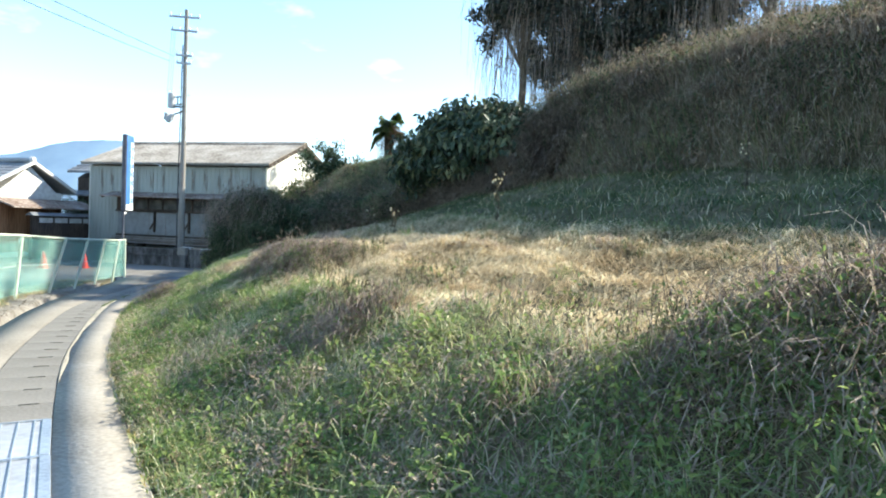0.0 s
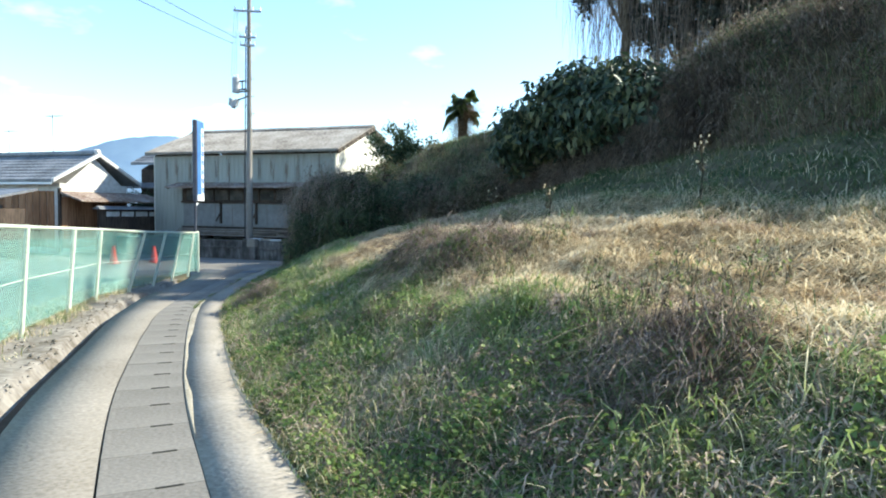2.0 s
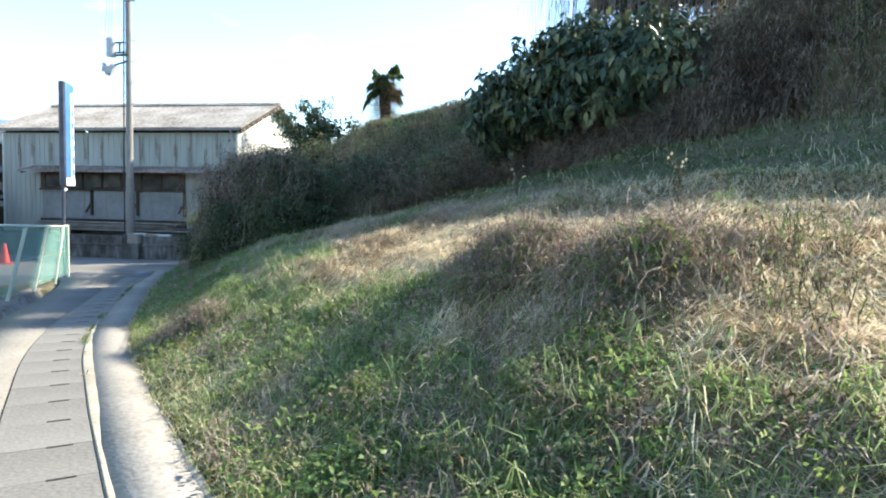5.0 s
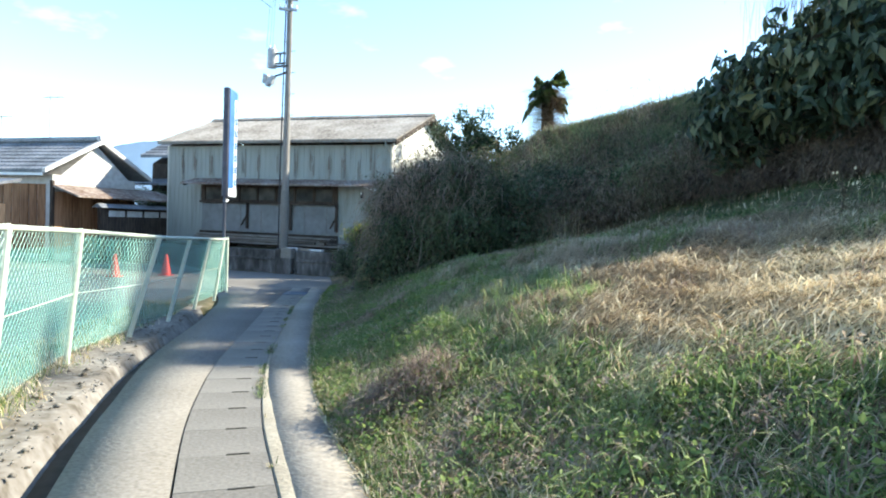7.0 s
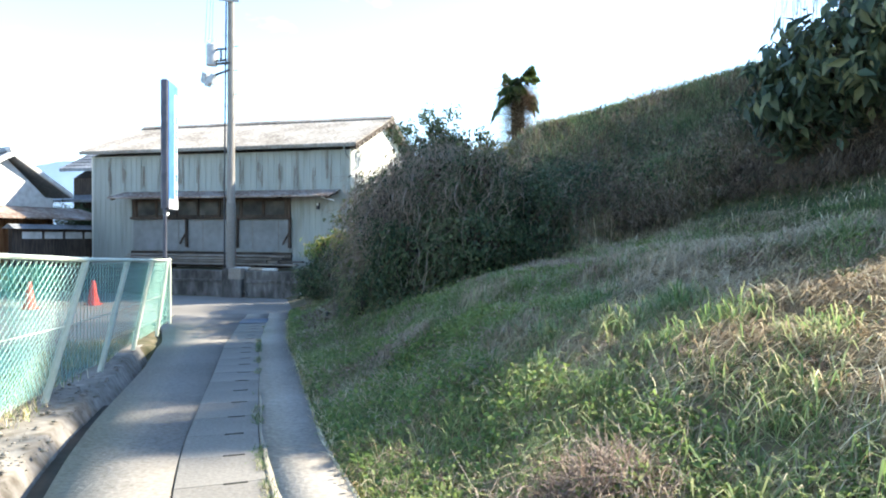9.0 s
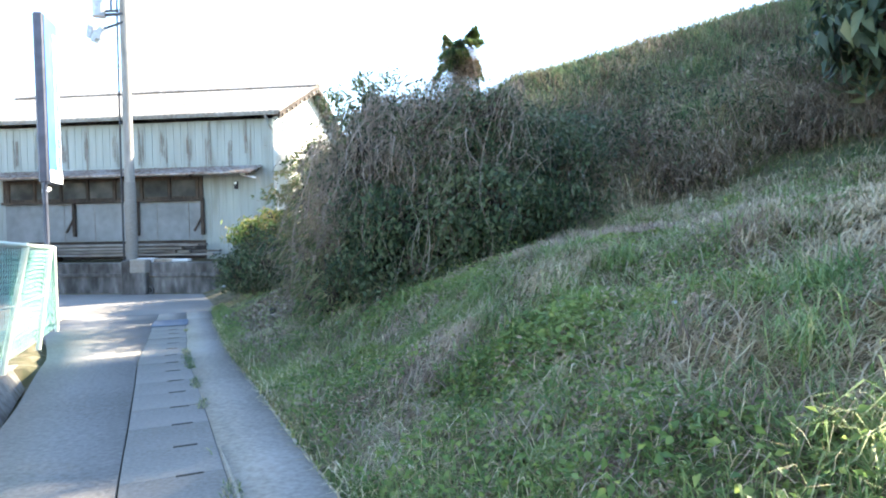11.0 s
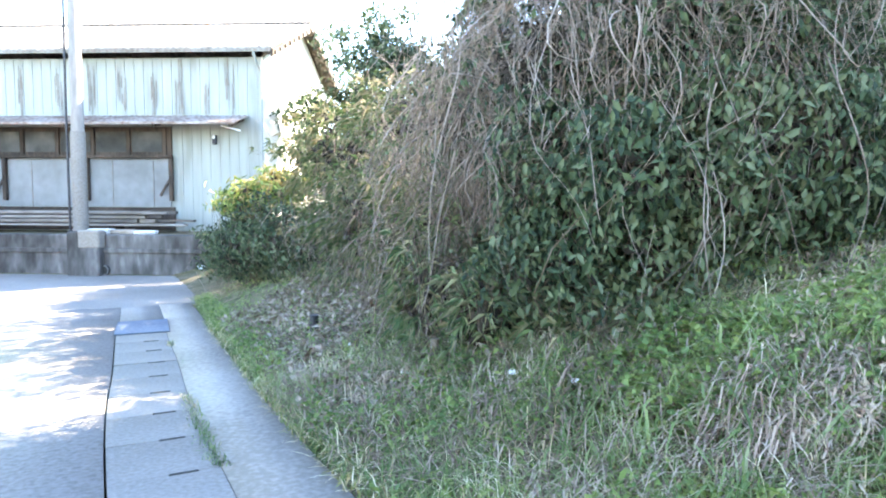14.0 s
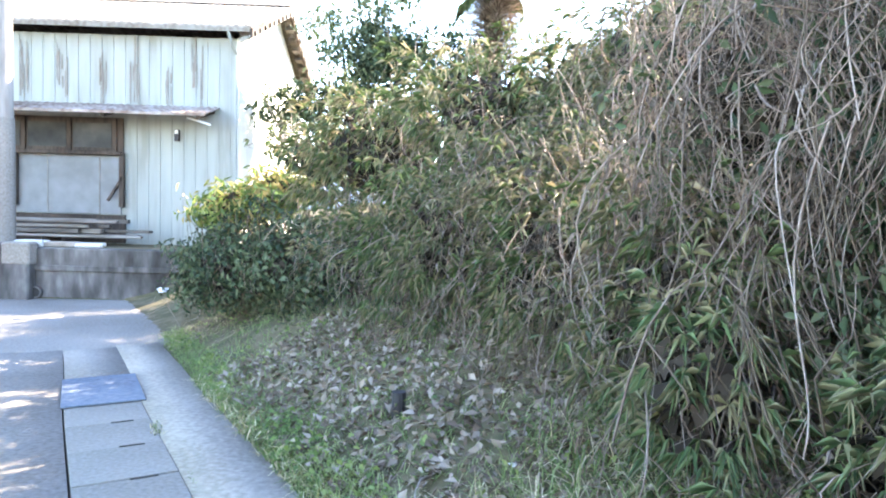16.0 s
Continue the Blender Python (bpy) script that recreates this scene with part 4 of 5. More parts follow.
stuff("green_grass", blades(rooted(x[~q], y[~q]), .32, .011, .9, M_GRASS, "green_tufts", .8, None, .26), "long drooping green grass tufts")
# low broad-leaved weeds in patches
x, y, s, d = turf(110000, 5, 36.5, .05, 4.8)
q = wob(x, y, 5.0) + .5 * wob(2 * x, 2 * y, 1.0) - 2.2 * (dry(x, y, s, d) - .38) > .4
q &= (s < 28.5) | (d < .3) | (R.uniform(0, 1, len(s)) < .15)
p = rooted(x[q], y[q], R.uniform(.02, .15, q.sum()) * (1 + .6 * wob(x[q] * 2, y[q] * 2, 7.0)))
stuff("weeds", leaves(p, np.tile([0, 0, 1.0], (len(p), 1)), .042, M_WEED, "weeds", .65, .1, .6), "low broad-leaved green weeds", "weeds")
# rounded clumps of weeds with gaps between them
x, y, s, d = turf(3400, 5, 29, .15, 5.2)
q = (R.uniform(0, 1, len(x)) > 1.15 * sharp(dry(x, y, s, d))) & (wob(x * .9, y * .9, 31.0) + .4 * wob(x * 2.3, y * 2.3, 33.0) > -.25)
cen = rooted(x[q], y[q])
n, m = len(cen), 100
v = R.normal(0, 1, (n, m, 3))
v[..., 2] = np.abs(v[..., 2])
v /= np.linalg.norm(v, axis=2)[..., None]
rad = R.uniform(.06, .2, (n, 1, 1)) * R.uniform(.75, 1.1, (n, m, 1))
p = (cen[:, None] + v * rad * np.array([1, 1, .9])).reshape(-1, 3)
k_ = np.repeat(R.uniform(0, 1, n), m)
for lo, hi, mat in ((0, .24, M_WEED), (.24, .36, M_BRIGHT), (.36, .62, M_GRASS), (.62, 1, M_BROWN)):
    j = (k_ >= lo) & (k_ < hi)
    stuff("weed_clumps", leaves(p[j], v.reshape(-1, 3)[j], .036, mat, "weed_clumps", .35, .2, .7), "rounded clumps of low withered brown weeds" if mat is M_BROWN else "rounded clumps of low green weeds", "weeds")
# thin blades standing through the weeds
x, y, s, d = turf(120000, 5, 30, .08, 5)
q = R.uniform(0, 1, len(x)) > sharp(dry(x, y, s, d))
x, y = x[q], y[q]
q = R.uniform(0, 1, len(x)) < .3 + .3 * wob(x * 1.7, y * 1.7, 41.0)
stuff("dry_grass", blades(rooted(x[q], y[q], .02), .19, .005, .95, M_STRAW, "thin_dry", .7), "thin dry blades among green weeds")
stuff("green_grass", blades(rooted(x[~q], y[~q], .02), .17, .006, .75, M_GRASS, "thin_green", .7), "thin green blades among weeds")
# flattened dry patches further along the bank
x, y, s, d = turf(90000, 19, 28.5, .4, 6)
q = wob(x * 1.2, y * 1.2, 51.0) + .5 * wob(x * 2.9, y * 2.9, 53.0) + R.normal(0, .15, len(x)) > .2
stuff("dry_grass", blades(rooted(x[q], y[q], R.uniform(0, .05, q.sum())), .17, .008, 1.35, M_TAN, "dry_patches", .2, None, .1), "flattened pale dry grass in patches")
for cx, cy, rad, n, mat in ((-6.5, 11.9, .38, 2600, M_BROWN), (-6.45, 12.0, .3, 900, M_TAN), (-5.5, 12.4, .4, 1500, M_TAN), (-3.6, 11.9, .8, 3500, M_TAN), (-4.3, 13.4, .9, 3500, M_BROWN), (-5.6, 14.0, .7, 3500, M_BROWN), (-3.4, 11.3, .7, 1600, M_TAN), (-6.9, 13.1, .35, 900, M_BROWN)):
    r_, a = rad * np.sqrt(R.uniform(0, 1, n)), R.uniform(0, 2 * np.pi, n)
    x, y = cx + r_ * np.cos(a) * (1 + .3 * np.sin(3 * a + cx)), cy + r_ * np.sin(a) * (1 + .3 * np.cos(4 * a + cy))
    stuff("dead_grass", blades(rooted(x, y, R.uniform(.03, .14, n)), .15, .0065, 1.35, mat, "dead_patch", .25, None, .11), "flattened dead grass in a pale patch")
# dead brown patches among the weeds
x, y, s, d = turf(150000, 5, 30, .1, 5)
q = wob(x * 1.3, y * 1.3, 14.0) + .6 * wob(x * 3.1, y * 3.1, 15.0) + R.normal(0, .25, len(x)) - .9 * sharp(dry(x, y, s, d)) > -.12
stuff("dead_grass", blades(rooted(x[q], y[q], R.uniform(0, .06, q.sum())), .22, .008, 1.2, M_BROWN, "dead_grass", .4, None, .16), "dead brown grass lying among weeds")
q = wob(x * 1.1, y * 1.1, 21.0) + .6 * wob(x * 2.7, y * 2.7, 25.0) + R.normal(0, .25, len(x)) - sharp(dry(x, y, s, d)) > .5
p = rooted(x[q], y[q], R.uniform(.03, .12, q.sum()))
stuff("weeds", leaves(p, np.tile([0, 0, 1.0], (len(p), 1)), .04, M_BRIGHT, "bright_weeds", .4, .1, .7), "bright yellow-green weeds in patches", "weeds")
# an ivy-leaved patch and a bright patch of clover further along
for cx, cy, rad, n, sz, mat, lab in ((-5.5, 11.4, .62, 3000, .05, M_WEED, "broad ivy-like ground leaves"), (-6.05, 11.25, .45, 3800, .035, M_BRIGHT, "bright green low clover"), (-7.1, 13.8, .55, 3000, .04, M_BRIGHT, "bright green low clover"), (-6.1, 13.7, .7, 4200, .04, M_WEED, "bright green low clover"), (-5.0, 12.9, .75, 4200, .045, M_BRIGHT, "bright green low clover"), (-3.6, 12.2, .7, 3000, .045, M_GRASS, "bright green low weeds"), (-6.5, 12.6, .4, 1800, .04, M_GRASS, "bright green low weeds"),
                                     (-1.2, 3.9, .5, 3000, .04, M_WEED, "bright green low weeds")):
    r_, a = rad * np.sqrt(R.uniform(0, 1, n)), R.uniform(0, 2 * np.pi, n)
    x, y = cx + r_ * np.cos(a) * (1 + .2 * np.sin(3 * a)), cy + r_ * np.sin(a) * (1 + .2 * np.cos(4 * a))
    p = rooted(x, y, R.uniform(.03, .14, n) * (1.2 - r_ / rad))
    stuff("weeds", leaves(p, np.tile([0, 0, 1.0], (n, 1)), sz, mat, "weed_patch", .8, .1, .45), lab, "weeds")
# long drooping bright grass in single tufts
for cx, cy, n, L_ in ((-4.0, 9.75, 420, .34), (-4.5, 10.1, 300, .3), (-3.6, 10.0, 380, .34), (-4.25, 10.6, 260, .3), (-6.1, 12.65, 260, .3), (-5.3, 12.75, 300, .32), (-5.0, 12.2, 260, .3), (-6.0, 12.1, 160, .26), (-5.55, 13.2, 220, .3), (-3.3, 9.3, 300, .3), (-2.9, 8.7, 200, .26), (-2.2, 6.6, 200, .24), (-4.6, 9.3, 200, .26), (-4.3, 8.4, 260, .26), (-4.1, 8.9, 260, .28), (-3.7, 9.2, 260, .3)):
    a, r_ = R.uniform(0, 2 * np.pi, n), np.abs(R.normal(0, .16, n))
    x, y = cx + r_ * np.cos(a), cy + r_ * np.sin(a)
    stuff("long_grass", blades(rooted(x, y, .02), L_ * .85, .008, .95, M_LONG, "long_grass", 1.2, np.where(R.uniform(0, 1, n) < .6, 3.8, a)), "long drooping pale green grass in a tuft")
# standing half-dead weeds with curled leaves
x, y, s, d = turf(4200, 6, 17, 1.7, 4.4)
q = wob(x * .9, y * .9, 8.0) + .4 * wob(x * 2.3, y * 2.3, 3.0) - .5 * np.abs(d - 2.8) > -.02
p = rooted(x[q], y[q])
e = p + np.stack([R.normal(0, .06, len(p)), R.normal(0, .06, len(p)), R.uniform(.1, .34, len(p))], 1)
stuff("dead_stems", strands(p, e, .02, .0035, M_DEADWEED, "dead_stems", 3), "thin dead brown weed stems", "weeds")
t_ = R.uniform(.25, 1, (len(p), 6))
lp = (p[:, None] * (1 - t_[..., None]) + e[:, None] * t_[..., None]).reshape(-1, 3)
k_ = R.uniform(0, 1, len(lp)) < .5
stuff("weeds", leaves(lp[k_], R.normal(0, 1, (k_.sum(), 3)), .035, M_WEED, "weed_leaves", .35, .6, .5), "narrow leaves on standing weeds", "weeds")
stuff("weeds", leaves(lp[~k_], R.normal(0, 1, ((~k_).sum(), 3)), .04, M_DEADWEED, "dead_leaves", .35, .8, .5), "curled brown leaves on standing weeds", "weeds")
# brown thickets on the shelf
for cx, cy, rad, hh in ((6.1, -.6, .85, .28), (6.6, -.2, .8, .3), (-.45, 6.0, .6, .2), (.5, 5.2, .75, .18), (-4.1, 7.6, .42, .16), (2.8, 1.5, .55, .1)):
    n = 3400
    r_ = rad * np.sqrt(R.uniform(0, 1, n))
    a = R.uniform(0, 2 * np.pi, n)
    x, y = cx + r_ * np.cos(a), cy + r_ * np.sin(a)
    p = rooted(x, y, hh * (1 - (r_ / rad) ** 2) * R.uniform(.1, 1, n))
    stuff("thicket", blades(p, .2, .006, 1.2, M_BROWN, "thicket", .6), "tangled brown dead weeds in a mound", "weeds")
    e = p + np.stack([R.normal(0, .2, n), R.normal(0, .2, n), R.normal(.0, .1, n)], 1)
    stuff("thicket_stems", strands(p[:1100], e[:1100], .06, .0035, M_VINE, "thicket_stems", 4), "tangled dry stems", "weeds")
    stuff("weeds", leaves(p[1400:], np.tile([0, 0, 1.0], (n - 1400, 1)), .055, M_WEED, "thicket_leaves", .4, .3, .8), "small green leaves among dead weeds", "weeds")
# upper bank: long brown grass hanging over the face
x, y, s, d = spot(2, 22.5, 0, 1, 62000)
d = foot(s) + R.uniform(-.1, 6.5, len(s)) ** 1.0
x, y = on_lane(s, d + 1.05)
p = rooted(x, y)
q = wob(x, y, 3.0) + R.normal(0, .5, len(x)) > -.35
down = np.arctan2(*(-np.stack([np.interp(s, ARC, NOR[:, 1]), np.interp(s, ARC, NOR[:, 0])])))
stuff("bank_grass", blades(p[q], .55, .012, .8, M_SHADEBROWN, "bank_brown", 1.1, down[q]), "long dead brown grass hanging over the bank")
stuff("bank_grass", blades(p[~q], .45, .015, .5, M_SASA, "bank_green", .9, down[~q]), "long green grass on the bank")
# ragged brush over the upper slope
n, m = 2400, 60
s = np.where(R.uniform(0, 1, n) < .74, R.uniform(3, 22, n), R.uniform(22, 31, n))
d = foot(s) + R.uniform(-.1, 6.5, n) * np.where((s > 22) & (R.uniform(0, 1, n) < .7), .3, 1)
x, y = on_lane(s, d + 1.05)
rad = R.uniform(.25, .65, n)
cen = rooted(x, y, .1)
off = R.normal(0, .5, (n, m, 3)) * rad[:, None, None]
off[..., 2] = np.abs(off[..., 2]) * .95
p = (cen[:, None] + off).reshape(-1, 3)
k_ = np.repeat(R.uniform(0, 1, n) < .4, m)
stuff("brush", leaves(p[k_], np.tile([0, 0, 1.0], (k_.sum(), 1)), .085, M_LEAF, "brush", .3, .7, .9), "ragged green scrub on the upper slope", "scrub")
stuff("brush", leaves(p[~k_], np.tile([0, 0, 1.0], ((~k_).sum(), 1)), .13, M_SHADEBROWN, "dead_brush", .12, .9, .9), "dead brown scrub on the upper slope", "scrub")
e = p[::6] + np.stack([R.normal(0, .2, len(p[::6])), R.normal(0, .2, len(p[::6])), -R.uniform(0, .5, len(p[::6]))], 1)
stuff("brush_stems", strands(p[::6], e, .08, .004, M_VINE, "brush_stems", 3), "dry stems in the scrub", "scrub")
n = 230000
s = 37 - 16.5 * R.uniform(0, 1, n) ** .7
d = foot(s) + R.uniform(.0, 9, n)
x, y = on_lane(s, d + 1.05)
p = rooted(x, y)
k_ = R.uniform(0, 1, n) + .5 * wob(x, y, 9.0) < .2
stuff("bank_grass", blades(p[k_], .32, .011, .95, M_SHADEBROWN, "bank_dead", .7), "tangled dead grass on the bank")
stuff("bank_grass", blades(p[~k_], .22, .011, .8, M_SASA, "bank_sasa", .9), "rough green bamboo grass on the bank")


# brown fringe hanging where the slope meets the turf
n = 46000
s = R.uniform(18, 28.5, n)
d = foot(s) + np.abs(R.normal(0, .4, n)) - .05
x, y = on_lane(s, d + 1.05)
down = np.arctan2(*(-np.stack([np.interp(s, ARC, NOR[:, 1]), np.interp(s, ARC, NOR[:, 0])])))
k_ = wob(x * 1.4, y * 1.4, 17.0) + R.normal(0, .4, n) > -.25
stuff("bank_grass", blades(rooted(x, y, R.uniform(0, .35, n))[k_], .42, .011, 1.2, M_SHADEBROWN, "bank_fringe", .9, down[k_]), "dead brown grass hanging at the foot of the slope")


def sprays(p, nrm, size, mat, name, k=6):
    """Fans of long pointed leaves that droop from shared points."""
    n = len(p)
    p, c = np.repeat(p, k, 0), np.repeat(nrm, k, 0)
    u = c * .7 + R.normal(0, .55, (n * k, 3)) + [0, 0, -.45]
    u /= np.linalg.norm(u, axis=1)[:, None] + 1e-9
    w = np.cross(u, R.normal(0, .35, (n * k, 3)) + [0, 0, 1.0])
    w /= np.linalg.norm(w, axis=1)[:, None] + 1e-9
    L = (size * R.uniform(.6, 1.3, n * k))[:, None]
    mid, hw = p + u * L * .4 + [0, 0, .012], L * .045
    tip = p + u * L - np.array([0, 0, 1.0]) * L * .3
    v = np.stack([p, mid + w * hw, tip, mid - w * hw], 1).reshape(-1, 3)
    q = np.arange(n * k)[:, None] * 4
    return npmesh(name, v, np.concatenate([q + [0, 1, 2], q + [0, 2, 3]]), mat)


def shrub(name, blobs, count, size, mat, label, cat="shrub", aspect=.45, twigs=120, droop=.5, vines=0, fan=0):
    """A shrub: stems in the middle and leaf shells over uneven lobes."""
    cx = np.mean([b[0] for b in blobs])
    cy = np.mean([b[1] for b in blobs])
    ob = empty(name, (0, 0, 0), label, cat)
    vol = np.array([b[3] * b[4] * b[5] for b in blobs]) ** (2 / 3)
    pts, nrm = [], []
    for b, k in zip(blobs, (vol / vol.sum() * count).astype(int)):
        v = R.normal(0, 1, (k, 3))
        v /= np.linalg.norm(v, axis=1)[:, None]
        rough = 1 + .24 * np.sin(v[:, 0] * 6 + b[0] * 3) * np.sin(v[:, 1] * 7 + b[1]) + .2 * np.sin(v[:, 2] * 9 + b[0] + 2 * v[:, 0])
        rad = (R.uniform(.55, 1.06, k) ** .7) * rough
        pts.append(np.array(b[:3]) + v * rad[:, None] * np.array(b[3:6]))
        nrm.append(v)
    pts, nrm = np.concatenate(pts), np.concatenate(nrm)
    gz = height(pts[:, 0], pts[:, 1])
    ok = pts[:, 2] > gz + .03
    pts, nrm = pts[ok], nrm[ok]
    o = new("foliage", sprays(pts[::fan], nrm[::fan], size, mat, "foliage", fan) if fan else leaves(pts, nrm, size, mat, "foliage", aspect, droop, .7))
    o.parent = ob
    # Dark leaves added inside to block light and deepen the gaps.
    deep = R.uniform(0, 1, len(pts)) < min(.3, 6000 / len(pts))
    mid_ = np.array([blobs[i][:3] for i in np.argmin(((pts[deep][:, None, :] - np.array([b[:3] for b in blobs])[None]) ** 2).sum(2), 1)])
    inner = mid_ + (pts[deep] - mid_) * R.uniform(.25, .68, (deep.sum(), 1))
    o = new("dead_inner_leaves", leaves(inner, nrm[deep], max(.12, size), M_SHADECORE, "dead_inner_leaves", .6, .5, .6))
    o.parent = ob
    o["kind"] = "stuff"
    if twigs:
        j = R.randint(0, len(pts), twigs)
        root = np.stack([cx + R.normal(0, .3, twigs), cy + R.normal(0, .3, twigs), np.zeros(twigs)], 1)
        nb = np.array([blobs[i] for i in R.randint(0, len(blobs), twigs)])
        root[:, 0], root[:, 1] = nb[:, 0] + R.normal(0, .3, twigs) * nb[:, 3], nb[:, 1] + R.normal(0, .3, twigs) * nb[:, 4]
        root[:, 2] = height(root[:, 0], root[:, 1])
        near = np.array([np.argmin(((pts[::7] - q_) ** 2).sum(1)) for q_ in (root + R.normal(0, .5, (twigs, 3)) + [0, 0, 1.2])])
        o = new("stem_mass", strands(root, pts[::7][near], .12, .007, M_BARK, "stems", 5))
        o.parent = ob
        o["kind"] = "stuff"
    if vines:
        j = R.randint(0, len(pts), vines)
        top = pts[j]
        top = top + nrm[j] * .06
        end = top + R.normal(0, .22, (vines, 3)) - np.stack([np.zeros(vines), np.zeros(vines), R.uniform(-.1, .9, vines)], 1)
        end[:, 2] = np.maximum(end[:, 2], height(end[:, 0], end[:, 1]) + .02)
        o = new("vine_tangle", strands(top, end, .16, .0015 + .0055 * R.uniform(0, 1, vines) ** 3, M_VINE, "vines", 9))
        o.parent = ob
        o["kind"] = "stuff"
    return ob


shrub("garden_shrub", GARDEN, 7000, .13, M_LEAF, "clipped green garden shrubs behind a yard wall", twigs=40)
# big dark broad-leaved bush on the bank, and the hedge below it
BUSH = [(1.5, 13.3, 4.15, 1.0, .9, .85), (.8, 13.9, 4.2, 1.1, .9, .95), (0, 14.5, 4.2, 1.1, .9, 1.0), (-.8, 15.1, 4.1, 1.0, .9, .9), (.5, 14.6, 4.9, 1.2, .8, .7), (-1.4, 15.8, 3.8, .8, .8, .8), (1.6, 13.9, 4.9, 1.0, .8, .6)]
bush = shrub("broadleaf_bush", BUSH, 13000, .24, M_BIGLEAF, "large dark shrub with broad drooping leaves on the bank", aspect=.42, droop=1.1)
for cx, cy, cz in ((-0.32, 13.95, 4.48), (-0.88, 14.33, 4.25), (0.04, 13.73, 3.90), (0.96, 13.25, 4.16), (0.32, 13.82, 4.79), (0.39, 14.27, 5.39), (-1.29, 14.86, 4.18)):
    v = R.normal(0, 1, (130, 3))
    v /= np.linalg.norm(v, axis=1)[:, None]
    o = new("flower_head", leaves(np.array([cx, cy, cz]) + v * R.uniform(.05, .2, (130, 1)) * [1, 1, .7], v, .05, M_PALEBLOOM, "flower_head", .6, .1, .5))
    o.parent = bush
    tagged(o, "pale yellow-green flower head", kind="stuff")
shrub("hedge_shrub", [(-7.0, 15.0, 1.2, 1.0, .9, 1.2), (-6.3, 15.1, 1.5, .9, .95, 1.2), (-7.5, 15.1, 1.0, .6, .7, .95), (-5.6, 15.5, 1.6, .8, .8, .95), (-6.6, 15.4, 2.2, .9, .8, .65)],
      66000, .068, M_LEAF, "dense dark green evergreen shrub by the lane", aspect=.45, droop=.9, vines=260)
shrub("vine_mound", [(-7.65, 15.2, 2.15, .7, .65, .75), (-7.2, 15.5, 2.6, .7, .6, .55), (-8.15, 16.1, 1.8, .6, .8, .8), (-6.9, 14.8, 2.45, .6, .5, .5), (-6.3, 14.9, 2.6, .6, .5, .4)], 6500, .06, M_LEAF, "shrub smothered in dry brown tangled vines", vines=4200)
shrub("hedge_shrub", [(-5.3, 16.7, 2.1, .8, .8, .7), (-5.0, 17.7, 2.4, 1.0, 1.0, .7)], 9000, .085, M_LEAF, "rough dark green shrub on the bank", vines=300)
shrub("bamboo_grass_clump", [(-8.3, 16.3, .7, .55, .8, .9), (-8.7, 17.4, .8, .6, .9, .9), (-9.4, 18.9, .9, .8, 1.1, .8), (-10.2, 20.4, .7, .7, .9, .55), (-8.6, 18.8, 1.4, .9, 1.2, .7)], 34000, .105, M_BAMBOO, "rough bamboo grass and dry stalks beside the lane", vines=2400, fan=5)
shrub("roadside_shrub", [(-12.0, 21.7, .35, .8, .7, .65), (-12.7, 22.9, .3, .7, .8, .65), (-11.2, 21.1, .55, .8, .8, .65), (-10.5, 20.3, .35, .7, .7, .6)], 13000, .085, M_LEAF, "small dark shrub at the end of the retaining wall", vines=160)
shrub("yellow_shrub", [(-12.5, 22.7, 1.2, .6, .5, .32), (-11.8, 22.4, 1.4, .5, .5, .35)], 2200, .15, M_YLEAF, "yellowing leafy shrub above the wall", aspect=.3)
shrub("hedge_shrub", [(-10.2, 21.8, 2.0, 1.3, 1.3, .9), (-8.8, 20.5, 2.3, 1.4, 1.3, .9), (-7.2, 19.5, 2.6, 1.4, 1.2, .9)], 18000, .14, M_BAMBOO, "overgrown rough shrubs behind the lane", vines=400, fan=5)
shrub("hedge_shrub", [(-11.6, 25.0, 2.0, .9, 1.0, .8), (-10.7, 25.4, 2.2, .8, .9, .7)], 6000, .1, M_LEAF, "dark leafy shrub beside the warehouse", vines=60)


def tree(name, x, y, h, crown, count, size, mat, label, trunk=.16, base=None, vines=0):
    ob = empty(name, (x, y, 0), label, "tree")
    z0 = float(height(np.array([x]), np.array([y]))[0]) if base is None else base
    b = bmesh.new()
    tube(b, [(0, 0, z0 - .2), (.1, .05, z0 + h * .4), (.05, -.1, z0 + h * .75)], [trunk, trunk * .75, trunk * .4], 10)
    part("trunk", b, M_BARK, ob)
    pts, nrm = [], []
    for cx, cy, cz, r in crown:
        b = bmesh.new()
        tube(b, [(.05, 0, z0 + h * .45), (cx * .5, cy * .5, z0 + (h * .45 + cz) / 2), (cx, cy, z0 + cz)], [trunk * .45, trunk * .3, trunk * .12], 7)
        part("limb", b, M_BARK, ob)
        k = count // len(crown)
        v = R.normal(0, 1, (k, 3))
        v /= np.linalg.norm(v, axis=1)[:, None]
        clump = R.normal(0, .5, (24, 3)) * r
        pts.append(np.array((cx, cy, z0 + cz)) + clump[R.randint(0, 24, k)] + v * (R.uniform(.1, .45, k) * r)[:, None])
        nrm.append(v)
    p = np.concatenate(pts)
    o = new("crown", leaves(p, np.concatenate(nrm), size, mat, "crown", .45, .5, .7))
    o.parent = ob
    if vines:
        t = p[R.randint(0, len(p), vines)]
        e = t + np.stack([R.normal(0, .3, vines), R.normal(0, .3, vines), -R.uniform(1.5, 6.0, vines)], 1)
        o = new("vine_tangle", strands(t, e, .12, .009, M_VINE, "vines", 6))
        o.parent = ob
        o["kind"] = "stuff"
    return ob


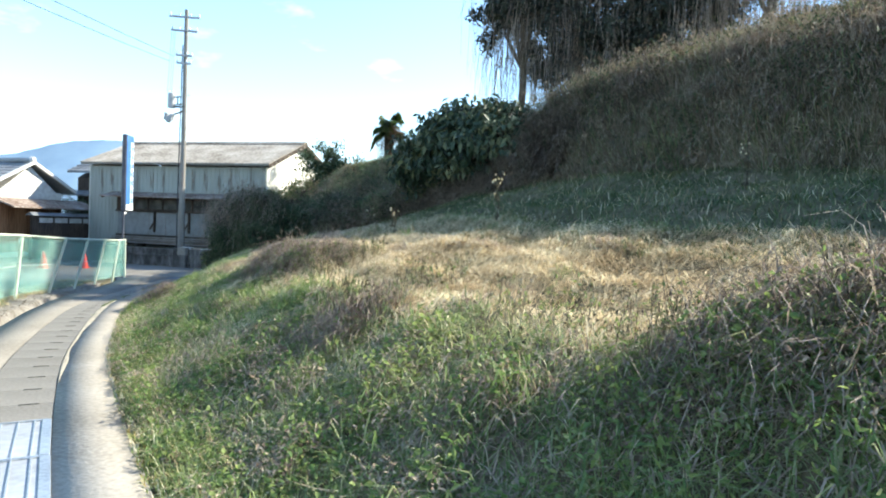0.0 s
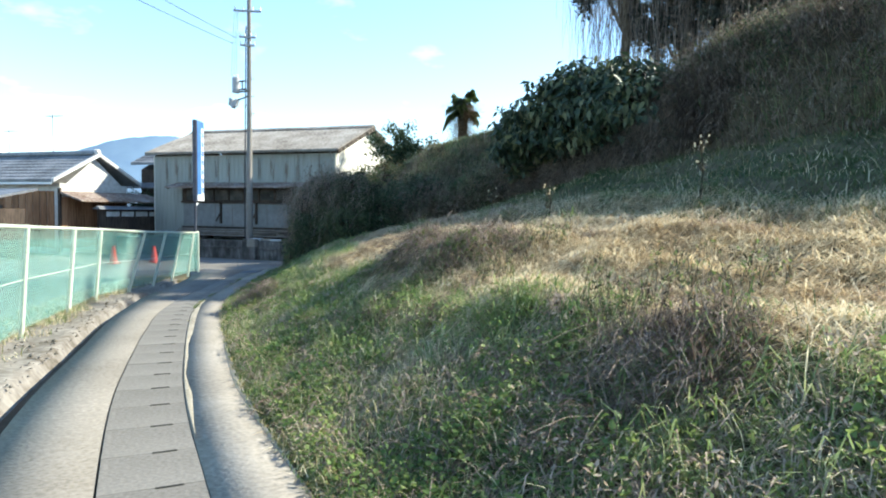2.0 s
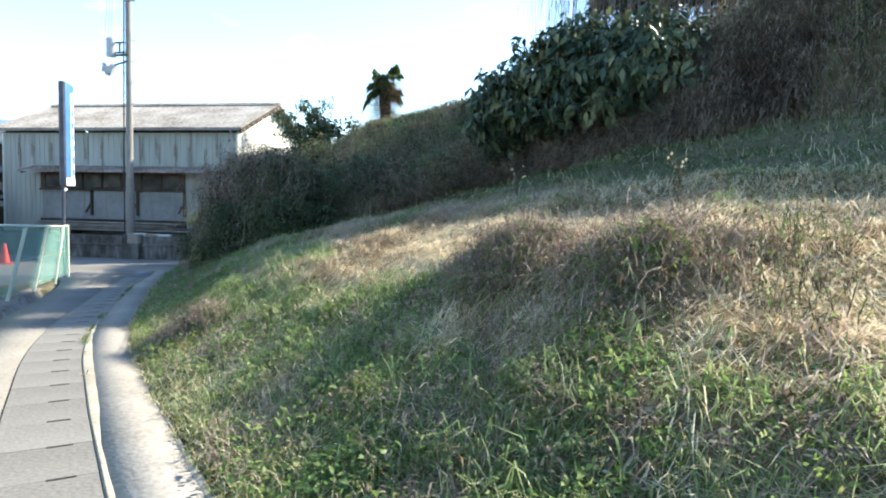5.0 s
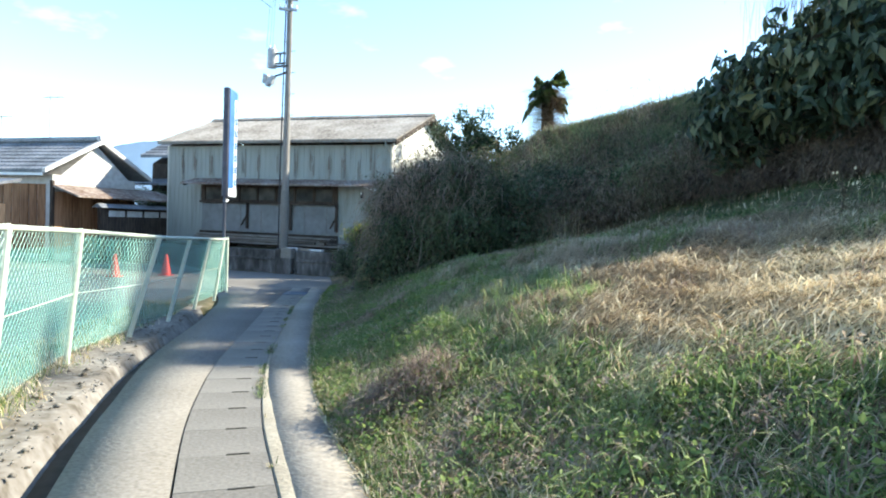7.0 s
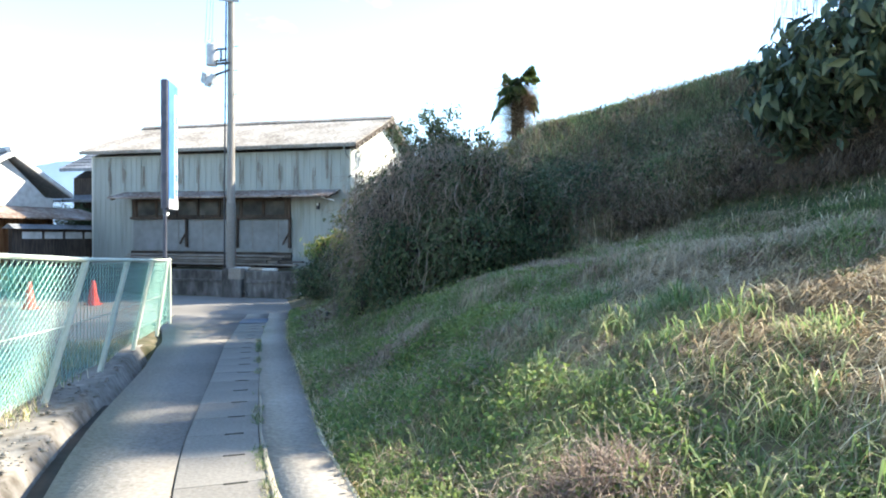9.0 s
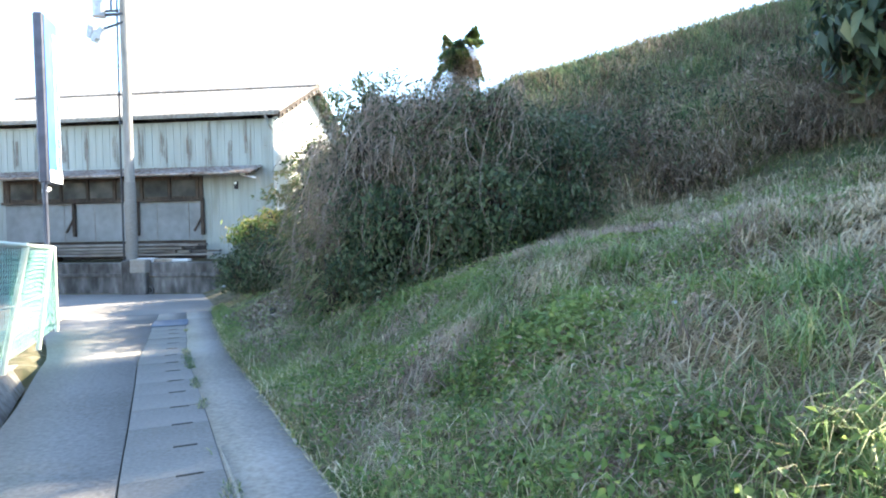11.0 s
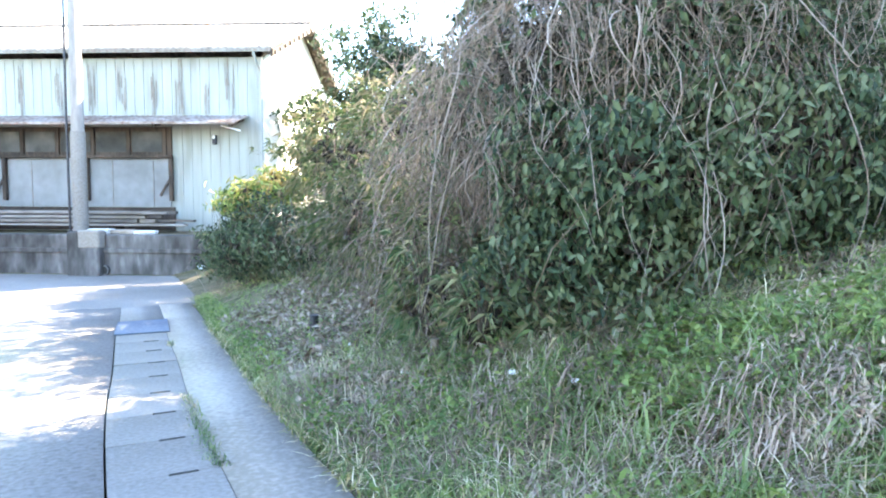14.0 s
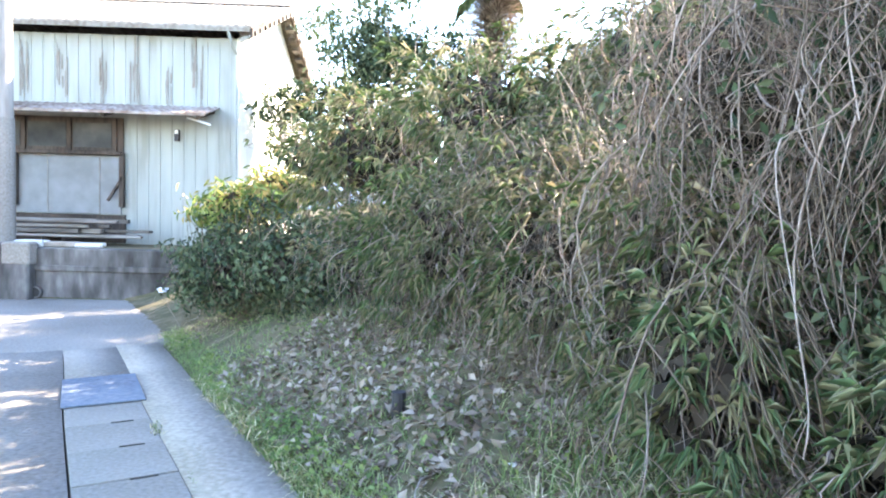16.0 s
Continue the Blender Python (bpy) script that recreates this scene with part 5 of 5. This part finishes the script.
tree("evergreen_tree", -10.5, 28.9, 5.2, [(0, 0, 4.5, 1.2), (-1.2, 0, 3.9, 1.1), (1.2, .2, 4.0, 1.1), (.1, -.3, 3.3, 1.2), (-.2, .2, 5.0, .9), (-2.0, .3, 3.2, 1.0)], 10000, .17, M_LEAF, "dark broadleaf evergreen tree behind the bank", .12, .4)
LOW = [(0, 0, 5.6, 1.2), (-.9, 0, 4.9, 1.0), (.9, .2, 5.1, 1.0), (.2, 0, 6.6, 1.1)]
TALL = LOW + [(-.9, .2, 7.8, 1.4), (1.0, 0, 8.0, 1.4), (0, 0, 9.0, 1.5)]
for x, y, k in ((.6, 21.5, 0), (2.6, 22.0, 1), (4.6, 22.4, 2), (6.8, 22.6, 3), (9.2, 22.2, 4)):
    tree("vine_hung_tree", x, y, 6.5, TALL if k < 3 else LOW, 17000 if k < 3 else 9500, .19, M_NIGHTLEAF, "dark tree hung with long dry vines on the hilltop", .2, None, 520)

# palm
palm = empty("palm_tree", (-8.1, 30.4, 0), "short fan palm with a shaggy trunk", "palm tree")
b = bmesh.new()
tube(b, [(0, 0, .3), (.05, 0, 3.5), (0, 0, 7.35)], [.22, .26, .3], 12)
part("trunk", b, M_BARK, palm)
n = 2600
zz = R.uniform(4.8, 7.35, n)
a = R.uniform(0, 2 * np.pi, n)
o = new("dead_skirt", blades(np.stack([.3 * np.cos(a), .3 * np.sin(a), zz], 1), .8, .03, 2.75, M_SHADEBROWN, "dead_skirt", .15, a))
o.parent = palm
for i in range(30):
    a, el = 2.4 * i + R.uniform(-.3, .3), -.75 + 2.0 * ((i * .7549) % 1)
    d1 = np.array([np.cos(a) * np.cos(el), np.sin(a) * np.cos(el), np.sin(el)])
    c = np.array([0, 0, 7.4]) + d1 * R.uniform(.45, .75) - np.array([0, 0, .1])
    b = bmesh.new()
    tube(b, [(0, 0, 7.3), tuple(c)], .018, 5)
    stalk = part("frond_stalk", b, M_PALM, palm)
    m = 22
    ang = np.linspace(-1.5, 1.5, m)
    side = np.cross(d1, [0, 0, 1.0])
    side /= np.linalg.norm(side)
    L = R.uniform(.5, .78) * (1 - .25 * np.abs(ang)) * R.uniform(.75, 1.1, m)
    out = np.cos(ang)[:, None] * d1 + np.sin(ang)[:, None] * side
    mid = c + out * (L * .6)[:, None] - np.array([0, 0, .04])
    tips = c + out * (L * .85)[:, None] - np.array([0, 0, 1.0]) * (L * R.uniform(.35, .75, m))[:, None]
    w_ = np.cross(out, [0, 0, 1.0]) * .02 + np.array([0, 0, .012])
    v = np.stack([np.tile(c, (m, 1)), mid + w_, tips, mid - w_], 1).reshape(-1, 3)
    k = np.arange(m)[:, None] * 4
    o = new("frond", npmesh("frond", v, np.concatenate([k + [0, 1, 2], k + [0, 2, 3]]), M_PALM))
    o.parent = stalk

shrub("bamboo_grass_clump", [(-8.05, 14.9, .4, .3, .3, .5), (-8.45, 15.6, .45, .35, .45, .6), (-7.5, 14.5, .3, .35, .25, .35)], 4500, .11, M_SASA, "green drooping bamboo grass at the foot of the shrubs", vines=120, fan=6)

# ---- single tall weeds, scraps and stakes ----
def tall_weed(x, y, h, heads, label):
    ob = empty("tall_weed", (x, y, float(height(np.array([x]), np.array([y]))[0])), label, "weed", "tall weeds")
    b = bmesh.new()
    tube(b, [(0, 0, 0), (.02, .01, h * .5), (-.01, .03, h)], [.012, .009, .005], 6)
    part("stem", b, M_DEADWEED, ob)
    for i in range(heads):
        a, z = R.uniform(0, 6.28), R.uniform(.45, .95) * h
        tip = (R.uniform(.05, .13) * math.cos(a), R.uniform(.05, .13) * math.sin(a), z + R.uniform(.06, .16))
        b = bmesh.new()
        tube(b, [(0, 0, z), (tip[0] * .6, tip[1] * .6, z + .06), tip], [.006, .005, .003], 5)
        tw = part("branch", b, M_DEADWEED, ob)
        b = bmesh.new()
        bmesh.ops.create_icosphere(b, subdivisions=1, radius=.013, matrix=pose(*tip) @ Matrix.Diagonal((1, 1, 1.4, 1)))
        part("seed_head", b, M_STRAW, tw, "pale fluffy seed head")
    n = 40
    z = R.uniform(.1, .8, n) * h
    o = new("dry_leaf", leaves(np.stack([R.normal(0, .01, n), R.normal(0, .01, n), z], 1), R.normal(0, 1, (n, 3)), .07, M_DEADWEED, "dry_leaf", .3, .6, .6))
    o.parent = ob


tall_weed(3.03, 6.57, .72, 11, "tall dead thistle with pale seed heads")
tall_weed(-.73, 10.4, .5, 6, "tall dead weed with pale seed heads")
tall_weed(6.6, 6.4, .7, 5, "tall dead thistle with pale seed heads")
tall_weed(1.0, 7.4, .5, 5, "tall dead weed with pale seed heads")


def scrap(x, y, sz, mat, label, lift=.03):
    b = bmesh.new()
    bmesh.ops.create_icosphere(b, subdivisions=2, radius=sz)
    for v in b.verts:
        v.co += Vector((R.normal(0, .3), R.normal(0, .3), R.normal(0, .3))) * sz
        v.co.z *= .45
    o = part("litter_scrap", b, mat)
    o.matrix_world = pose(x, y, float(height(np.array([x]), np.array([y]))[0]) + lift, 0, 0, R.uniform(0, 360))
    tagged(o, label, "litter", "scraps of litter")


scrap(-6.95, 12.35, .055, M_PANEL, "crumpled grey foil scrap in the grass", .06)
for x, y, z_ in ((-5.3, 11.6, .02), (-4.9, 11.0, .018), (-7.6, 13.9, .022), (-7.9, 14.3, .025), (-6.9, 13.4, .018), (-8.6, 14.9, .025), (-9.2, 16.0, .02)):
    scrap(x, y, z_, M_SIGNWHITE, "small white scrap of paper in the grass")
scrap(-14.27, 24.70, .09, M_SIGNWHITE, "crumpled white plastic bag beside the lane", .06)
drain = empty("drain_pipe", (-16.65, 24.99, -0.42), "short dark drain pipe in the foot of the wall", "drain pipe")
part("pipe", rod(bmesh.new(), (0, .2, 0), (0, -.06, 0), .11, None, 16), M_OLDWALL, drain)
# Black disc on the closed pipe, painted as the shade inside it.
part("opening", rod(bmesh.new(), (0, -.05, 0), (0, -.064, 0), .085, None, 16), M_RECESS, drain, "black disc for the shade in the pipe mouth")
x, y, s, d = spot(28.0, 34, .15, 1.6, 5200)
p = rooted(x, y, R.uniform(.0, .06, len(x)))
stuff("leaf_litter", leaves(p, np.tile([0, 0, 1.0], (len(p), 1)), .075, M_LITTER, "leaf_litter", .5, 0, .7), "fallen grey-brown leaves under the shrubs", "leaves")
x, y, s, d = spot(27.6, 34, .1, 1.7, 260)
p = rooted(x, y, .03)
e = p + np.stack([R.normal(0, .22, len(p)), R.normal(0, .22, len(p)), R.uniform(-.01, .1, len(p))], 1)
stuff("fallen_sticks", strands(p, e, .03, R.uniform(.002, .008, len(p)), M_VINE, "fallen_sticks", 4), "grey-brown dead sticks lying in leaf litter", "sticks")
# thick pale vines hanging down the front of the shrubs
n = 26
x = R.uniform(-8.6, -5.2, n)
top = np.stack([x, 14.25 + .22 * np.abs(x + 7.2) + R.normal(0, .1, n), R.uniform(1.4, 2.4, n)], 1)
end = top + np.stack([R.normal(0, .35, n), -R.uniform(.1, .35, n), -R.uniform(.5, 1.5, n)], 1)
end[:, 2] = np.maximum(end[:, 2], height(end[:, 0], end[:, 1]) + .05)
stuff("hanging_vines", strands(top, end, .12, R.uniform(.003, .006, n), M_VINE, "hanging_vines", 9), "bare pale woody vines hanging over the shrubs", "vines")
# weeds along the fence foot, moss and grass in the gutter joint
s = R.uniform(5, 30, 26000)
d = np.array([left_edge(q) for q in s]) - R.uniform(.5, 1.5, len(s))
x, y = on_lane(s, d)
k_ = wob(x * 1.5, y * 1.5, 2.0) + R.uniform(-.6, .6, len(x)) + 1.6 * (-d - 1.75) > -.3
p = np.stack([x, y, road_z(on_lane(s, 0 * s)[1]) + .03], 1)[k_]
h_ = R.uniform(0, 1, len(p)) < .5
stuff("dry_grass", blades(p[h_], .13, .007, .8, M_STRAW, "fence_foot_dry", .6), "dry grass at the foot of the fence")
stuff("green_grass", blades(p[~h_], .12, .008, .6, M_YLEAF, "fence_foot_green", .6), "yellow-green grass at the foot of the fence")
s = R.uniform(19, 33, 5000)
d = .545 + R.normal(0, .025, len(s))
x, y = on_lane(s, d)
k_ = wob(x * 2.2, y * 2.2, 6.0) > .1
p = np.stack([x, y, road_z(on_lane(s, 0 * s)[1]) + .0], 1)[k_]
stuff("joint_weeds", blades(p, .05, .006, .9, M_BAMBOO, "joint_weeds", .6), "small weeds and moss in the gutter joint", "weeds")
# rubble on the shoulder
n = 1400
s = R.uniform(6, 28, n)
x, y = on_lane(s, np.array([left_edge(q) for q in s]) - R.uniform(.2, 1.2, n))
ico = np.array([(0, 0, .7), (.9, 0, .1), (.2, .9, .1), (-.8, .5, .1), (-.7, -.6, .1), (.3, -.9, .1)])
tri_ = np.array([(0, 1, 2), (0, 2, 3), (0, 3, 4), (0, 4, 5), (0, 5, 1), (1, 5, 4), (1, 4, 3), (1, 3, 2)])
v = np.stack([x, y, road_z(on_lane(s, 0 * s)[1]) - .01], 1)[:, None] + ico[None] * (.01 + .035 * R.uniform(0, 1, (n, 1, 1)) ** 3) * R.uniform(.6, 1.3, (n, 6, 1))
stuff("rubble", npmesh("rubble", v.reshape(-1, 3), (np.arange(n)[:, None, None] * 6 + tri_[None]).reshape(-1, 3), M_DIRT), "small broken stones on the shoulder", "rubble")
# sand along the joint and the edge of the lane
def drift(s0, s1, d0, way, wide, seed):
    """A thin uneven strip of sand that hugs an edge."""
    ss = np.arange(s0, s1, .05)
    w = wide * np.clip(.45 + .45 * wob(ss * .4, ss * .2, seed) + .1 * wob(ss * 1.3, ss * .9, seed), .02, 1.2) * np.clip(np.minimum(ss - s0, s1 - ss) / 1.5, 0, 1)
    zc = road_z(on_lane(ss, 0 * ss)[1])
    rows = [np.stack([*on_lane(ss, d0 + way * w * t), zc + h], 1) for t, h in ((0, .0105), (.5, .012), (1, .004))]
    n = len(ss)
    f = [(r * n + i, r * n + i + 1, (r + 1) * n + i + 1, (r + 1) * n + i) for r in range(2) for i in range(n - 1)]
    stuff("sand", npmesh("sand", np.concatenate(rows), f, M_SAND), "thin drift of pale sand on the lane", "sand")


drift(12.5, 25, .566, 1, .11, 2.0)
drift(11, 27, 1.045, -1, .06, 7.0)
x, y, s, d = spot(4, 34, -.03, .16, 9000)
p = np.stack([x, y, road_z(on_lane(s, 0 * s)[1]) + .01], 1)
k_ = R.uniform(0, 1, len(p)) < .4
stuff("dry_grass", blades(p[k_], .1, .006, 1.25, M_STRAW, "edge_dry", .2), "dry blades over the edge of the lane")
stuff("green_grass", blades(p[~k_], .07, .008, .9, M_YLEAF, "edge_green", .5), "green blades over the edge of the lane")
stake = part("wooden_stake", rod(bmesh.new(), (0, 0, -.1), (.05, .02, .26), .035, .03, 8), M_BARK)
stake.matrix_world = pose(-8.45, 14.9, .05)
tagged(stake, "short brown wooden stake under the shrubs", "stake")
stub = part("marker_post", rod(bmesh.new(), (0, 0, -.1), (0, 0, .22), .05, .045, 12), M_DARKMETAL)
stub.matrix_world = pose(-9.8, 17.1, -.16)
tagged(stub, "short black marker post in leaf litter", "post")

# ---- lane pieces: gutter covers, grating, steel plate ----
SL = .64
cov = bmesh.new()
box(cov, (0, 0, -.045), (.557, SL - .005, .09), bevel=.003)
me_cover = bpy.data.meshes.new("gutter_cover")
cov.to_mesh(me_cover)
cov.free()
me_cover.materials.append(M_SLAB)
# Dark bar laid on the cover, painted as the shade in its slot.
slot = bmesh.new()
box(slot, (0.09, SL / 2 - .012, .002), (.15, .02, .005))
me_slot = bpy.data.meshes.new("hand_slot_shade")
slot.to_mesh(me_slot)
slot.free()
me_slot.materials.append(M_RECESS)


def laid(o, sq, dd, lift, jit=0.0):
    x, y = on_lane(sq, dd)
    tx, ty = np.interp(sq, ARC, TAN[:, 0]), np.interp(sq, ARC, TAN[:, 1])
    o.matrix_world = pose(float(x), float(y), float(road_z(on_lane(sq, 0)[1])) + lift, math.degrees(math.atan(-.045 * ty)), R.uniform(-jit, jit), math.degrees(math.atan2(-tx, ty)))
    return o


sq = 11.35
while sq < 33.2:
    o = laid(new("gutter_cover", me_cover), sq, .272, R.uniform(-.003, .003), .3)
    o.parent = road
    c = new("hand_slot_shade", me_slot)
    c.parent = o
    sq += SL
for sq in (8.09, 9.10, 10.11):
    gr = laid(empty("steel_grating", (0, 0, 0), "galvanised steel grating over the gutter", "grating", "gratings"), sq + .42, .275, .004)
    for q in (-.245, .245):
        part("frame_bar", boxed((q, 0, -.02), (.065, .99, .05), bevel=.004), M_STEEL, gr)
    part("fill_mesh", boxed((0, 0, -.022), (.43, .96, .03)), M_GREYMETAL, gr, "fine grey mesh fill")
    for q in (-.49, .49):
        part("end_bar", boxed((0, q, -.02), (.5, .02, .05)), M_STEEL, gr)
    for q in range(4):
        part("bearing_bar", boxed((-.165 + q * .11, 0, -.012), (.014, .96, .03), bevel=.003), M_STEEL, gr)
pl = laid(part("steel_plate", boxed((0, 0, 0), (.62, 1.15, .012), bevel=.003), M_BLUESTEEL), 33.95, .28, .012)
tagged(pl, "flat blue-grey steel plate over the gutter", "plate")
